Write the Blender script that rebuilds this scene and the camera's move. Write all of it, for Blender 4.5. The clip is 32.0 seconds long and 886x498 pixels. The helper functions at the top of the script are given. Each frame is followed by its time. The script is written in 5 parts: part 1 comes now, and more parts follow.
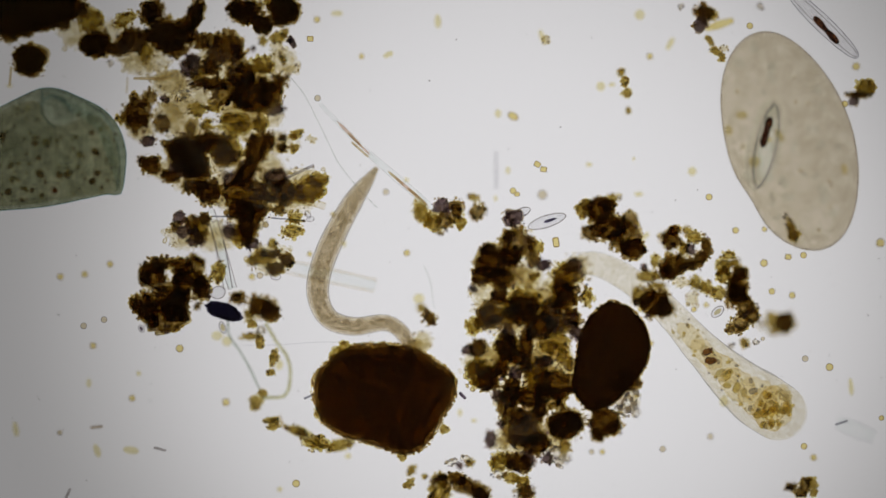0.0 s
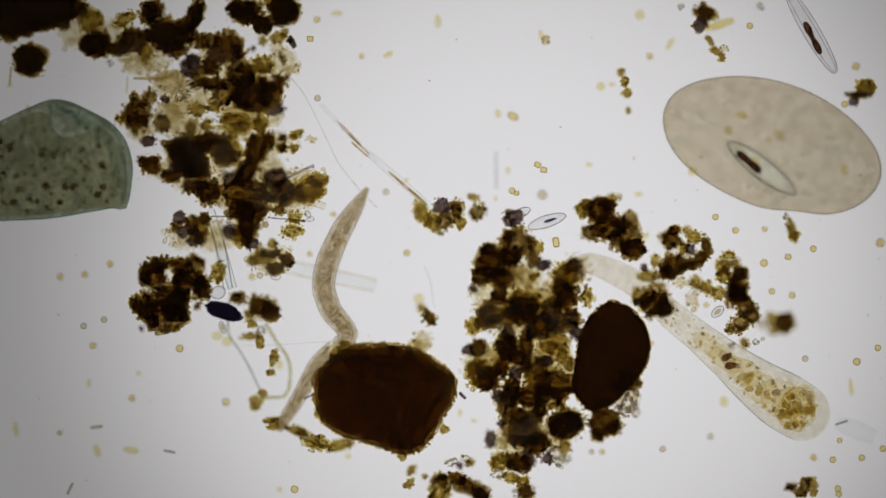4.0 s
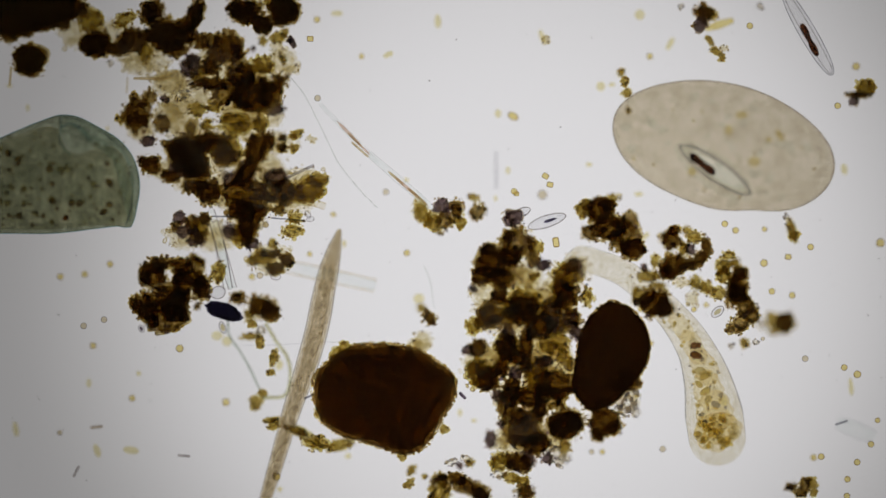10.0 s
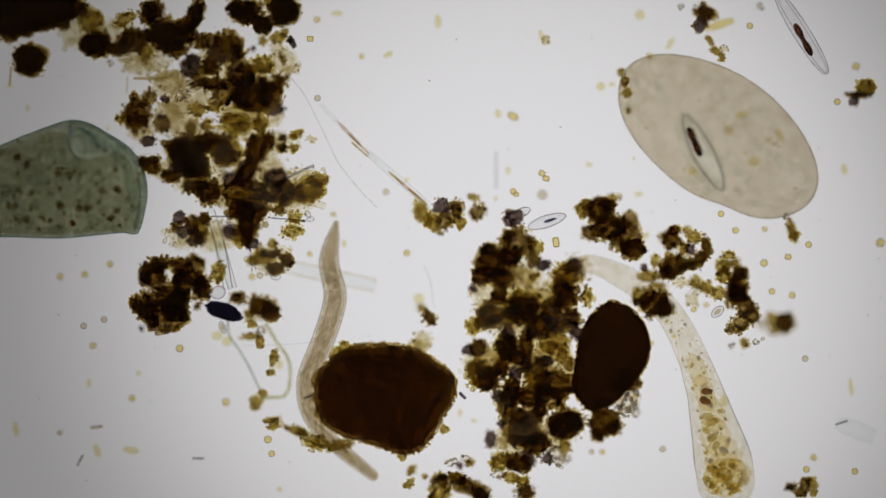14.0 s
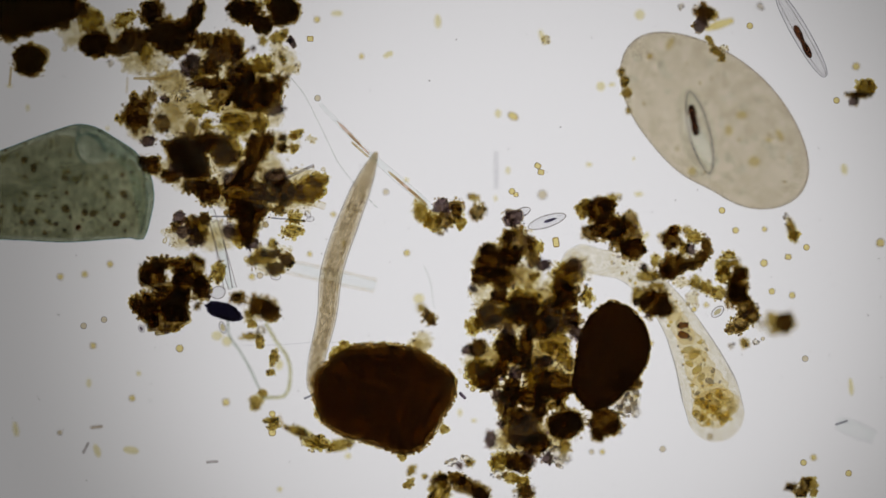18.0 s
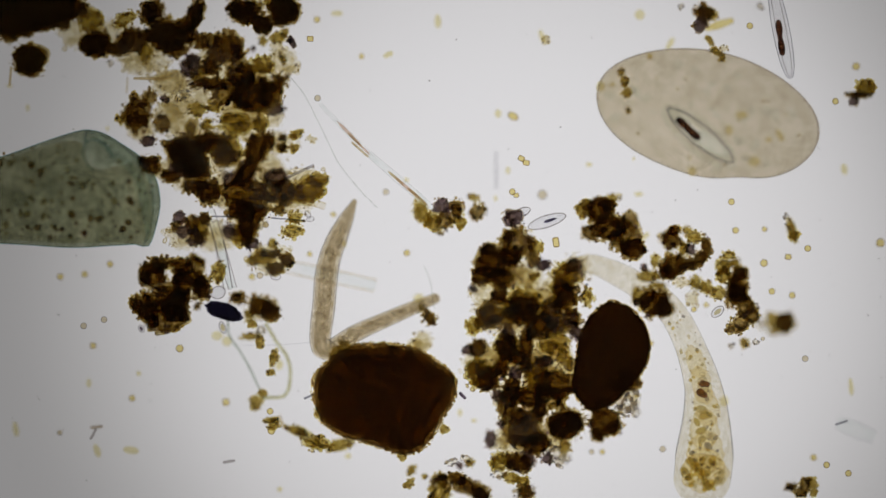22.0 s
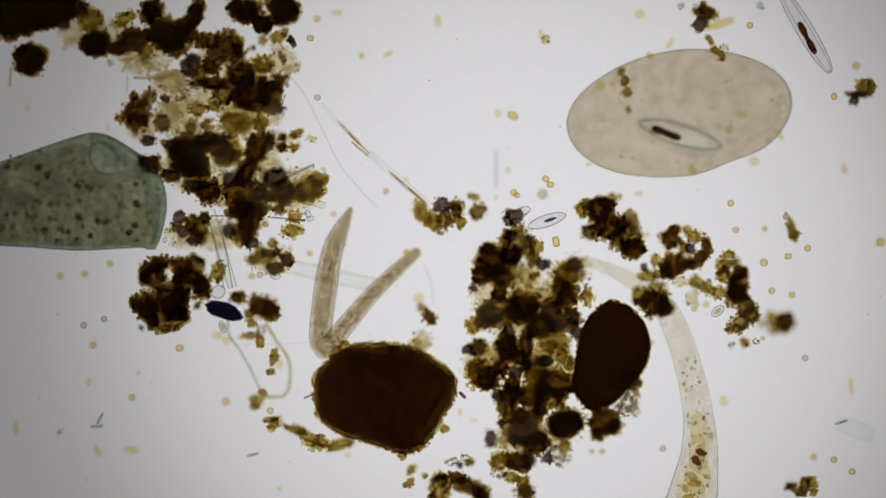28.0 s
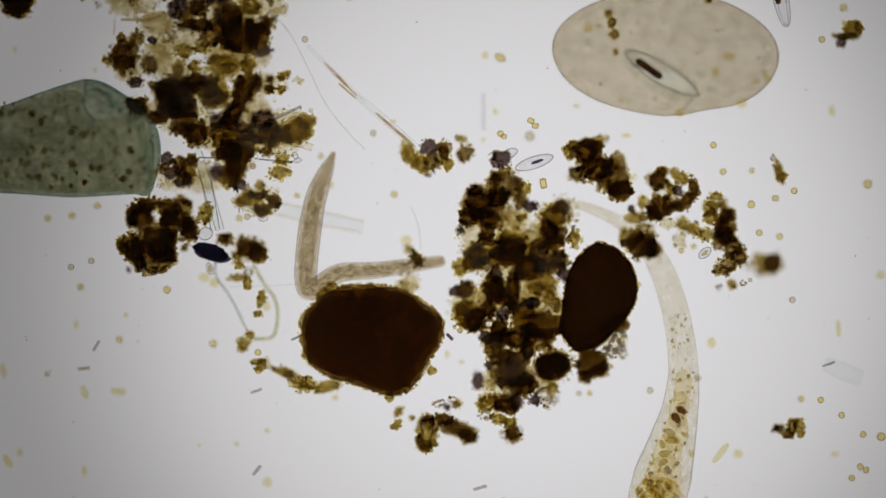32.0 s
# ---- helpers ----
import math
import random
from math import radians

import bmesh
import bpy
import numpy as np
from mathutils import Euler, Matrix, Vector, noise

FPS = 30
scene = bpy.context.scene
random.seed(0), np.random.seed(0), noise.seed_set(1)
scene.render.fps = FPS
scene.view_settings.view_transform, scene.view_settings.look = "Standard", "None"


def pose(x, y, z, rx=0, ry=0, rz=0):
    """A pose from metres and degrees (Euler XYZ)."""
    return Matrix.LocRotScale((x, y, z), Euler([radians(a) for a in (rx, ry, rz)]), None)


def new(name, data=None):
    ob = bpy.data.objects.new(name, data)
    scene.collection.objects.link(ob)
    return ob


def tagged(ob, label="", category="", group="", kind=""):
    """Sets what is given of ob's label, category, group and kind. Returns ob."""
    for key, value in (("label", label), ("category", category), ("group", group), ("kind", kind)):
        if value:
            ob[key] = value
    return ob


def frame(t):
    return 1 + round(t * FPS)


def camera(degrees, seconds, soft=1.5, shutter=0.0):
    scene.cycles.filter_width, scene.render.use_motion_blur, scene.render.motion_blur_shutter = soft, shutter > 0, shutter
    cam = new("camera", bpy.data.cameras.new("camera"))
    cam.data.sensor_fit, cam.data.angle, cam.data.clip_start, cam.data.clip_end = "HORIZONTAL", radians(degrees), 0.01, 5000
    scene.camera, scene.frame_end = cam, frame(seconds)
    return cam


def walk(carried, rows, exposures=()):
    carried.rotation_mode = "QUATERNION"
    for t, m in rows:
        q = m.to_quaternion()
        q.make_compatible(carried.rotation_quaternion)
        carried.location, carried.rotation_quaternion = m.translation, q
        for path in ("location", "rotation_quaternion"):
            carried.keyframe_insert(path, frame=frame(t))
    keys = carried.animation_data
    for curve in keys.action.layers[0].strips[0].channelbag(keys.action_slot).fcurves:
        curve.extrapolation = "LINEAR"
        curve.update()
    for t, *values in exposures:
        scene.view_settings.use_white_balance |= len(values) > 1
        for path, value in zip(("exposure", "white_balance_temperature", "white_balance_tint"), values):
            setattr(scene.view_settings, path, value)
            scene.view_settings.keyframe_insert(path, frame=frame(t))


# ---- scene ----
# Everything is drawn at a thousand times its true size: 1 m here stands for 1 mm under the microscope.
# Plan coordinates x, y run in thousandths from the upper left corner of the field that is seen first.
# heights are named as in a drop of water and squeezed by the cover glass
FOCUS_Z, SQUEEZE, REACH = 0.08, 0.45, 0.784 / math.tan(radians(5.0))
CAM_Z = FOCUS_Z * SQUEEZE + REACH
LAMP_Z = -0.7

cam = camera(10.0, 32.0, 1.5)
cam.data.dof.use_dof, cam.data.dof.focus_distance, cam.data.dof.aperture_fstop = True, REACH, 0.10

# the stage is pushed twice near the end: seconds, shift in x and y
STAGE = ((0.0, 0, 0), (14.0, 0, 0), (27.5, 0, 0), (28.0, 0, 1), (28.5, 0, 3), (28.8, 1, 9), (28.9, 7, 36), (29.0, 13, 61), (29.3, 14, 64), (29.5, 14, 64),
         (30.0, 14, 63), (30.5, 14, 64), (30.8, 15, 68), (31.0, 21, 95), (31.2, 22.5, 103), (31.5, 22.5, 104), (32.0, 22.5, 104))
walk(cam, [(t, pose(sx / 1000, -sy / 1000, CAM_Z)) for t, sx, sy in STAGE])


def at(x, y, z=FOCUS_Z):
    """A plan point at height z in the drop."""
    z *= SQUEEZE
    k = (CAM_Z - z) / REACH
    return Vector(((x - 784) / 1000 * k, (441 - y) / 1000 * k, z))


# ---- light: a dim room above, the microscope's lamp below ----
world = bpy.data.worlds.new("room")
scene.world = world
world.use_nodes = True
world.node_tree.nodes["Background"].inputs[0].default_value = (1.0, 0.95, 0.88, 1)
world.node_tree.nodes["Background"].inputs[1].default_value = 0.22
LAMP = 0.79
scene.cycles.transparent_max_bounces = 256


# ---- materials ----
def tree_of(name):
    m = bpy.data.materials.new(name)
    m.use_nodes = True
    nt = m.node_tree
    nt.nodes.clear()
    return m, nt, nt.nodes.new, nt.links.new


def clear_stuff(name, thin, thick, scale=30.0, solid=0.05, fine=4.0, low=0.35, high=0.65, body=None, bump=0.4, holes=None, vacuole=None, along=0.0):
    """Stuff that light passes through: thin and thick are the colours that one skin of it lets through, in patches of two sizes.
    along: for bodies made of rings, whose grain runs on from ring to ring, drawn out lengthwise by this factor."""
    m, nt, node, link = tree_of(name)
    co = node("ShaderNodeTexCoord")
    info = node("ShaderNodeObjectInfo")
    shift = node("ShaderNodeVectorMath")
    shift.operation = "MULTIPLY_ADD"
    shift.inputs[1].default_value = (1, 1, 1)
    if along:
        shift.inputs[1].default_value = (1 / along, 1, 1)
        link(co.outputs["UV"], shift.inputs[0])
        shift.inputs[2].default_value = (0, 0, 0)
    else:
        link(co.outputs["Object"], shift.inputs[0])
        link(info.outputs["Random"], shift.inputs[2])
    n1, n2 = node("ShaderNodeTexNoise"), node("ShaderNodeTexNoise")
    for n, s, d in ((n1, scale, 3), (n2, scale * fine, 4)):
        n.inputs["Scale"].default_value, n.inputs["Detail"].default_value = s, d
        link(shift.outputs[0], n.inputs["Vector"])
    mix = node("ShaderNodeMath")
    mix.operation = "MULTIPLY_ADD"
    mix.inputs[1].default_value = 0.5
    half = node("ShaderNodeMath")
    half.operation = "MULTIPLY"
    half.inputs[1].default_value = 0.5
    link(n1.outputs["Fac"], mix.inputs[0])
    link(n2.outputs["Fac"], half.inputs[0])
    link(half.outputs[0], mix.inputs[2])
    ramp = node("ShaderNodeValToRGB")
    ramp.color_ramp.elements[0].position, ramp.color_ramp.elements[1].position = low, high
    ramp.color_ramp.elements[0].color, ramp.color_ramp.elements[1].color = (*thick, 1), (*thin, 1)
    link(mix.outputs[0], ramp.inputs[0])
    clear = node("ShaderNodeBsdfTransparent")
    if holes:
        # round clear vacuoles: (how many a metre, the colour they let through, their share of the spacing)
        cells, edge, paler = node("ShaderNodeTexVoronoi"), node("ShaderNodeMapRange"), node("ShaderNodeMix")
        cells.inputs["Scale"].default_value = holes[0]
        link(co.outputs["Object"], cells.inputs["Vector"])
        edge.inputs["From Min"].default_value, edge.inputs["From Max"].default_value = holes[2] * 1.15, holes[2] * 0.8
        link(cells.outputs["Distance"], edge.inputs["Value"])
        paler.data_type = "RGBA"
        link(edge.outputs[0], paler.inputs["Factor"])
        link(ramp.outputs[0], paler.inputs["A"])
        paler.inputs["B"].default_value = (*holes[1], 1)
        link(paler.outputs["Result"], clear.inputs[0])
    else:
        link(ramp.outputs[0], clear.inputs[0])
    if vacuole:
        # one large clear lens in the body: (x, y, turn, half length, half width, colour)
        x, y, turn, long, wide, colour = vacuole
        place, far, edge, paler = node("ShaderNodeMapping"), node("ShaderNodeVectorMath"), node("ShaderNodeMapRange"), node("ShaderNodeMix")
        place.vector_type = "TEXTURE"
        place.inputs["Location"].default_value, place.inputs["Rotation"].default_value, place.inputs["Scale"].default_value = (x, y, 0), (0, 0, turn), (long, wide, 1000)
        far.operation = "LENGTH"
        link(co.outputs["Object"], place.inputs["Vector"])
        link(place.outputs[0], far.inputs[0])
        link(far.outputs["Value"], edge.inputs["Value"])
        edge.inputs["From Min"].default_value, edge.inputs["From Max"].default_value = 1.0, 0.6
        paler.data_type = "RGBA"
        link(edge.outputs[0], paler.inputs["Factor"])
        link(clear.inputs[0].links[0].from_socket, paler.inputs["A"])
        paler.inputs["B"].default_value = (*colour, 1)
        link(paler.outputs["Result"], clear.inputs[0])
    skin = node("ShaderNodeBsdfPrincipled")
    skin.inputs["Base Color"].default_value = (*(body or [0.5 * c for c in thick]), 1)
    skin.inputs["Roughness"].default_value = 0.55
    relief = node("ShaderNodeBump")
    relief.inputs["Strength"].default_value, relief.inputs["Distance"].default_value = bump, 0.004
    link(n2.outputs["Fac"], relief.inputs["Height"])
    link(relief.outputs[0], skin.inputs["Normal"])
    both, out = node("ShaderNodeMixShader"), node("ShaderNodeOutputMaterial")
    both.inputs[0].default_value = solid
    link(clear.outputs[0], both.inputs[1])
    link(skin.outputs[0], both.inputs[2])
    link(both.outputs[0], out.inputs[0])
    return m


def opaque_stuff(name, dark, light, scale=25.0, rough=0.85, bump=0.6):
    m, nt, node, link = tree_of(name)
    co, n1, n2 = node("ShaderNodeTexCoord"), node("ShaderNodeTexNoise"), node("ShaderNodeTexNoise")
    for n, s in ((n1, scale), (n2, scale * 5)):
        n.inputs["Scale"].default_value, n.inputs["Detail"].default_value = s, 5
        link(co.outputs["Object"], n.inputs["Vector"])
    ramp = node("ShaderNodeValToRGB")
    ramp.color_ramp.elements[0].position, ramp.color_ramp.elements[1].position = 0.42, 0.72
    ramp.color_ramp.elements[0].color, ramp.color_ramp.elements[1].color = (*dark, 1), (*light, 1)
    link(n1.outputs["Fac"], ramp.inputs[0])
    skin, relief, out = node("ShaderNodeBsdfPrincipled"), node("ShaderNodeBump"), node("ShaderNodeOutputMaterial")
    skin.inputs["Roughness"].default_value = rough
    skin.inputs["Specular IOR Level"].default_value = 0.03
    relief.inputs["Strength"].default_value, relief.inputs["Distance"].default_value = bump, 0.004
    link(n2.outputs["Fac"], relief.inputs["Height"])
    link(relief.outputs[0], skin.inputs["Normal"])
    link(ramp.outputs[0], skin.inputs["Base Color"])
    link(skin.outputs[0], out.inputs[0])
    return m


def glass_stuff(name):
    """Clean glass: clear, with a faint gloss that grows towards grazing angles."""
    m, nt, node, link = tree_of(name)
    clear, gloss, fres = node("ShaderNodeBsdfTransparent"), node("ShaderNodeBsdfGlossy"), node("ShaderNodeFresnel")
    clear.inputs[0].default_value = (0.985, 0.99, 0.985, 1)
    gloss.inputs["Roughness"].default_value = 0.02
    fres.inputs["IOR"].default_value = 1.14
    both, out = node("ShaderNodeMixShader"), node("ShaderNodeOutputMaterial")
    link(fres.outputs[0], both.inputs[0])
    link(clear.outputs[0], both.inputs[1])
    link(gloss.outputs[0], both.inputs[2])
    link(both.outputs[0], out.inputs[0])
    return m


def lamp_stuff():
    """The lamp's glow falls off from middle to rim: the view's vignette painted in."""
    m, nt, node, link = tree_of("vignetted_lamp")
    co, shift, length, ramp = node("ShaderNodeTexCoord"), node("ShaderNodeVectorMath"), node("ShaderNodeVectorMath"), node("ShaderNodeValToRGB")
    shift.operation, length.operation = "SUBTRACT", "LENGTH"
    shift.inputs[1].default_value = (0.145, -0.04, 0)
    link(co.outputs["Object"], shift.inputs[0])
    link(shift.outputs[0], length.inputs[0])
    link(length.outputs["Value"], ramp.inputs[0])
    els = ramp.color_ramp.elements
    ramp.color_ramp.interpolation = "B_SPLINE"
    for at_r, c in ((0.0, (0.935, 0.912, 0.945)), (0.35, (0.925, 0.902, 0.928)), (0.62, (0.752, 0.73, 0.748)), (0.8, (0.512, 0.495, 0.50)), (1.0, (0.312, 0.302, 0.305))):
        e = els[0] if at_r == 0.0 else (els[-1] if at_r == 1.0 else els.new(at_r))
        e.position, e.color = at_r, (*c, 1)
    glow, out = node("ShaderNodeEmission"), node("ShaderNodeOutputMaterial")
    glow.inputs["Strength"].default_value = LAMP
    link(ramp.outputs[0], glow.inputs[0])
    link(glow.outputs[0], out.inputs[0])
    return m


M_SHELL = clear_stuff("brown_humus", (0.87, 0.79, 0.60), (0.365, 0.28, 0.125), 4.6, low=0.42, high=0.58, fine=2.6, solid=0.035, body=(0.34, 0.21, 0.07))
M_LUMP = clear_stuff("pale_humus", (0.925, 0.875, 0.75), (0.48, 0.40, 0.22), 4.6, low=0.42, high=0.58, fine=2.6, solid=0.035, body=(0.34, 0.21, 0.07))
M_CORE = clear_stuff("dark_humus", (0.82, 0.715, 0.53), (0.29, 0.215, 0.10), 4.4, low=0.42, high=0.58, fine=2.6, solid=0.035, body=(0.34, 0.21, 0.07))
M_AMBER = clear_stuff("amber_humus", (0.955, 0.91, 0.71), (0.60, 0.51, 0.245), 4.4, low=0.41, high=0.59, fine=2.6)
M_EDGE = clear_stuff("amber_edge", (0.98, 0.96, 0.82), (0.82, 0.75, 0.46), 4.0, low=0.40, high=0.60)
M_FILM = clear_stuff("humus_film", (0.965, 0.93, 0.79), (0.66, 0.57, 0.33), 5.0, low=0.42, high=0.58, fine=2.6, solid=0.035, body=(0.34, 0.21, 0.07))
M_HEART = clear_stuff("dark_heart", (0.92, 0.85, 0.72), (0.62, 0.52, 0.36), 40.0, fine=4.0, low=0.41, high=0.59, solid=0.02, body=(0.34, 0.18, 0.06))
M_KNOB = clear_stuff("brown_knob", (0.70, 0.59, 0.36), (0.45, 0.355, 0.185), 60.0)
M_KNOBSLATE = clear_stuff("slate_knob", (0.62, 0.56, 0.60), (0.40, 0.345, 0.41), 60.0)
M_KNOBPALE = clear_stuff("amber_knob", (0.92, 0.87, 0.62), (0.80, 0.715, 0.40), 60.0)
M_FLECK = clear_stuff("fawn_fleck", (0.965, 0.95, 0.91), (0.925, 0.90, 0.835), 60.0)
M_CELL_FAINT = clear_stuff("faint_cell", (0.975, 0.95, 0.80), (0.945, 0.90, 0.67), 60.0)
M_AMBER_CORE = clear_stuff("amber_core", (0.86, 0.785, 0.58), (0.54, 0.455, 0.30), 3.5, low=0.38, high=0.62)
# the grains' own slate, with the lens's violet out-of-focus fringe put into it
M_BLUE = clear_stuff("slate_fringed_humus", (0.76, 0.70, 0.71), (0.33, 0.275, 0.33), 3.8, low=0.42, high=0.58, fine=2.8)
M_GREY = clear_stuff("grey_floc", (0.92, 0.89, 0.82), (0.70, 0.64, 0.56), 2.5)
M_PALE = clear_stuff("pale_slime", (0.99, 0.982, 0.945), (0.955, 0.935, 0.87), 3.2, low=0.40, high=0.60, solid=0.02)
M_RUST = clear_stuff("rust_crust", (0.94, 0.88, 0.70), (0.62, 0.52, 0.32), 120.0, fine=2.4, low=0.42, high=0.58, solid=0.03, body=(0.34, 0.18, 0.08))
M_RUSTDARK = clear_stuff("dark_rust_crust", (0.58, 0.46, 0.28), (0.17, 0.115, 0.055), 60.0, fine=3.6, low=0.41, high=0.59, solid=0.015, body=(0.34, 0.18, 0.06))
M_BLACK = clear_stuff("black_crust", (0.20, 0.135, 0.07), (0.085, 0.055, 0.026), 60.0, fine=3.0, solid=0.015, body=(0.22, 0.12, 0.05))
M_CRUST = clear_stuff("brown_crust", (0.78, 0.67, 0.45), (0.28, 0.205, 0.10), 130.0, fine=2.2, low=0.42, high=0.58, solid=0.02, body=(0.30, 0.16, 0.06))
M_SLATE = clear_stuff("slate_block", (0.34, 0.32, 0.40), (0.20, 0.18, 0.26), 3.0, solid=0.06, body=(0.10, 0.09, 0.16))
M_THREAD = clear_stuff("grey_thread", (0.88, 0.90, 0.87), (0.77, 0.80, 0.76), 40.0)
M_OLIVE = clear_stuff("olive_thread", (0.89, 0.885, 0.76), (0.77, 0.76, 0.60), 40.0)
M_CELL = clear_stuff("yellow_cell", (0.965, 0.915, 0.66), (0.92, 0.835, 0.50), 90.0)
M_CELL_PALE = clear_stuff("pale_cell", (0.93, 0.90, 0.80), (0.86, 0.80, 0.66), 60.0)
M_RIM = clear_stuff("cell_wall", (0.76, 0.69, 0.52), (0.62, 0.54, 0.38), 60.0)
M_GREYRIM = clear_stuff("grey_wall", (0.80, 0.78, 0.77), (0.68, 0.66, 0.65), 60.0)
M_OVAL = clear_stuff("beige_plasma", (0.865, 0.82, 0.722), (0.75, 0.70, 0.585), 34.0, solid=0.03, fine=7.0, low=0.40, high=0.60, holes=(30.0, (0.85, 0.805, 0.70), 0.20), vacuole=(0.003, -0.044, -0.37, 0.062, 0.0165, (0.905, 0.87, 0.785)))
# pellicles: outer skins, with the dark outline of bent light put into their colour
M_OVALRIM = clear_stuff("beige_pellicle", (0.80, 0.76, 0.68), (0.70, 0.66, 0.58), 40.0, solid=0.03)
M_BELL = clear_stuff("bluegreen_plasma", (0.605, 0.624, 0.53), (0.47, 0.494, 0.405), 24.0, solid=0.03, low=0.40, high=0.60, holes=(15.0, (0.62, 0.638, 0.55), 0.26))
M_ENDO = clear_stuff("olive_plasma", (0.97, 0.955, 0.905), (0.84, 0.82, 0.735), 19.0, solid=0.02, low=0.38, high=0.62)
M_BELLFIELD = clear_stuff("teal_film", (0.97, 0.99, 0.985), (0.91, 0.95, 0.945), 30.0, solid=0.02)
M_BELLRIM = clear_stuff("teal_pellicle", (0.79, 0.86, 0.86), (0.66, 0.755, 0.765), 30.0, solid=0.03)
M_WORM = clear_stuff("fawn_plasma", (0.935, 0.915, 0.865), (0.835, 0.80, 0.725), 120.0, solid=0.02, low=0.40, high=0.60, along=2.2)
M_WORMRIM = clear_stuff("fawn_pellicle", (0.77, 0.745, 0.70), (0.65, 0.62, 0.57), 60.0, solid=0.02, along=3.0)
M_FLASK = clear_stuff("straw_plasma", (0.965, 0.95, 0.90), (0.875, 0.845, 0.75), 60.0, solid=0.02, low=0.40, high=0.60, along=1.4)
M_FLASKRIM = clear_stuff("straw_pellicle", (0.80, 0.79, 0.76), (0.70, 0.69, 0.66), 60.0, solid=0.02, along=2.0)
M_WORMRIDGE = clear_stuff("fawn_core", (0.97, 0.95, 0.90), (0.80, 0.755, 0.66), 110.0, fine=3.0, solid=0.02, low=0.41, high=0.59, along=1.8)
M_BELLVAC = clear_stuff("olive_granule", (0.88, 0.845, 0.71), (0.72, 0.675, 0.51), 60.0)
M_BELLBROWN = clear_stuff("brown_granule", (0.77, 0.69, 0.53), (0.58, 0.49, 0.34), 60.0)
M_ROUNDVAC = clear_stuff("round_food", (0.62, 0.45, 0.29), (0.36, 0.23, 0.13), 90.0)
M_HALO = clear_stuff("vacuole_halo", (0.965, 0.95, 0.88), (0.90, 0.87, 0.77), 60.0)
M_HAZE = clear_stuff("amber_plasm", (0.988, 0.97, 0.90), (0.935, 0.89, 0.75), 70.0, solid=0.01, low=0.38, high=0.62)
M_VAC = clear_stuff("green_vacuole", (0.92, 0.885, 0.72), (0.80, 0.75, 0.55), 60.0)
M_BROWNVAC = clear_stuff("brown_vacuole", (0.68, 0.48, 0.24), (0.36, 0.19, 0.08), 60.0)
M_BUBBLE = clear_stuff("clear_vacuole", (0.99, 0.99, 0.99), (0.95, 0.97, 0.96), 30.0, solid=0.01)
M_SILICA = clear_stuff("silica", (0.97, 0.97, 0.97), (0.90, 0.90, 0.91), 50.0, solid=0.02)
M_SILICARIM = clear_stuff("silica_edge", (0.74, 0.74, 0.76), (0.55, 0.55, 0.58), 60.0)
M_PLAST = clear_stuff("brown_plastid", (0.46, 0.27, 0.16), (0.14, 0.075, 0.045), 90.0, low=0.42, high=0.62)
M_REDPLAST = clear_stuff("red_plastid", (0.945, 0.865, 0.80), (0.84, 0.71, 0.64), 60.0)
M_NEEDLE = clear_stuff("brown_needle", (0.90, 0.845, 0.70), (0.77, 0.685, 0.50), 40.0)
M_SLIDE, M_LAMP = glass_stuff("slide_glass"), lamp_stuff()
M_METAL = opaque_stuff("black_metal", (0.02, 0.02, 0.02), (0.03, 0.03, 0.03), 6.0, 0.5, 0.1)


# ---- building tools ----
rng = random.Random(7)


def mesh_of(name, verts, faces, mats, slots=None, smooth=True):
    me = bpy.data.meshes.new(name)
    me.from_pydata(verts, [], faces)
    for m in mats:
        me.materials.append(m)
    if slots:
        me.polygons.foreach_set("material_index", slots)
    if smooth:
        me.polygons.foreach_set("use_smooth", [True] * len(faces))
    me.update()
    return me


def thing(name, x, y, z, label, category, group="", kind=""):
    ob = new(name)
    ob.empty_display_size = 0.01
    ob.location = at(x, y, z)
    return tagged(ob, label if len(label.split()) > 3 else label + " on the glass", category, group, kind)


def part(name, me, parent, place=(0, 0, 0), turn=0.0, size=(1, 1, 1), label=""):
    """One mesh as a part under its parent, in the parent's space."""
    ob = new(name, me)
    ob.parent = parent
    ob.location, ob.scale = place, size
    ob.rotation_euler = (0, 0, turn)
    return tagged(ob, label)


def ball(level):
    bm = bmesh.new()
    bmesh.ops.create_icosphere(bm, subdivisions=level, radius=1.0)
    verts, faces = [v.co.copy() for v in bm.verts], [[v.index for v in f.verts] for f in bm.faces]
    bm.free()
    return verts, faces


BALLS = {n: ball(n) for n in (1, 2, 3, 4, 5, 6)}


def lump_mesh(name, seed, level, rough, mats, core=0.0, crags=1.0):
    """A crumbly unit lump; with core, a second darker one inside it."""
    verts, faces = BALLS[level]
    shift = Vector((seed * 3.1, seed * 1.7, seed * 2.3))

    def skin(k, extra):
        out = []
        for v in verts:
            n = 0.55 * noise.noise(v * 1.5 + shift + extra) + 0.30 * noise.noise(v * 3.6 + shift) + 0.15 * crags * noise.noise(v * 8.0 + shift) + 0.07 * crags * noise.noise(v * 17.0 + shift)
            out.append(v * k * (1 + rough * n))
        return out
    pts, fcs, slots = skin(1.0, Vector()), list(faces), [0] * len(faces)
    if core:
        n0 = len(pts)
        pts = pts + skin(core, Vector((5, 0, 0)))
        fcs += [[i + n0 for i in f] for f in faces]
        slots += [1] * len(faces)
    return mesh_of(name, pts, fcs, mats, slots)


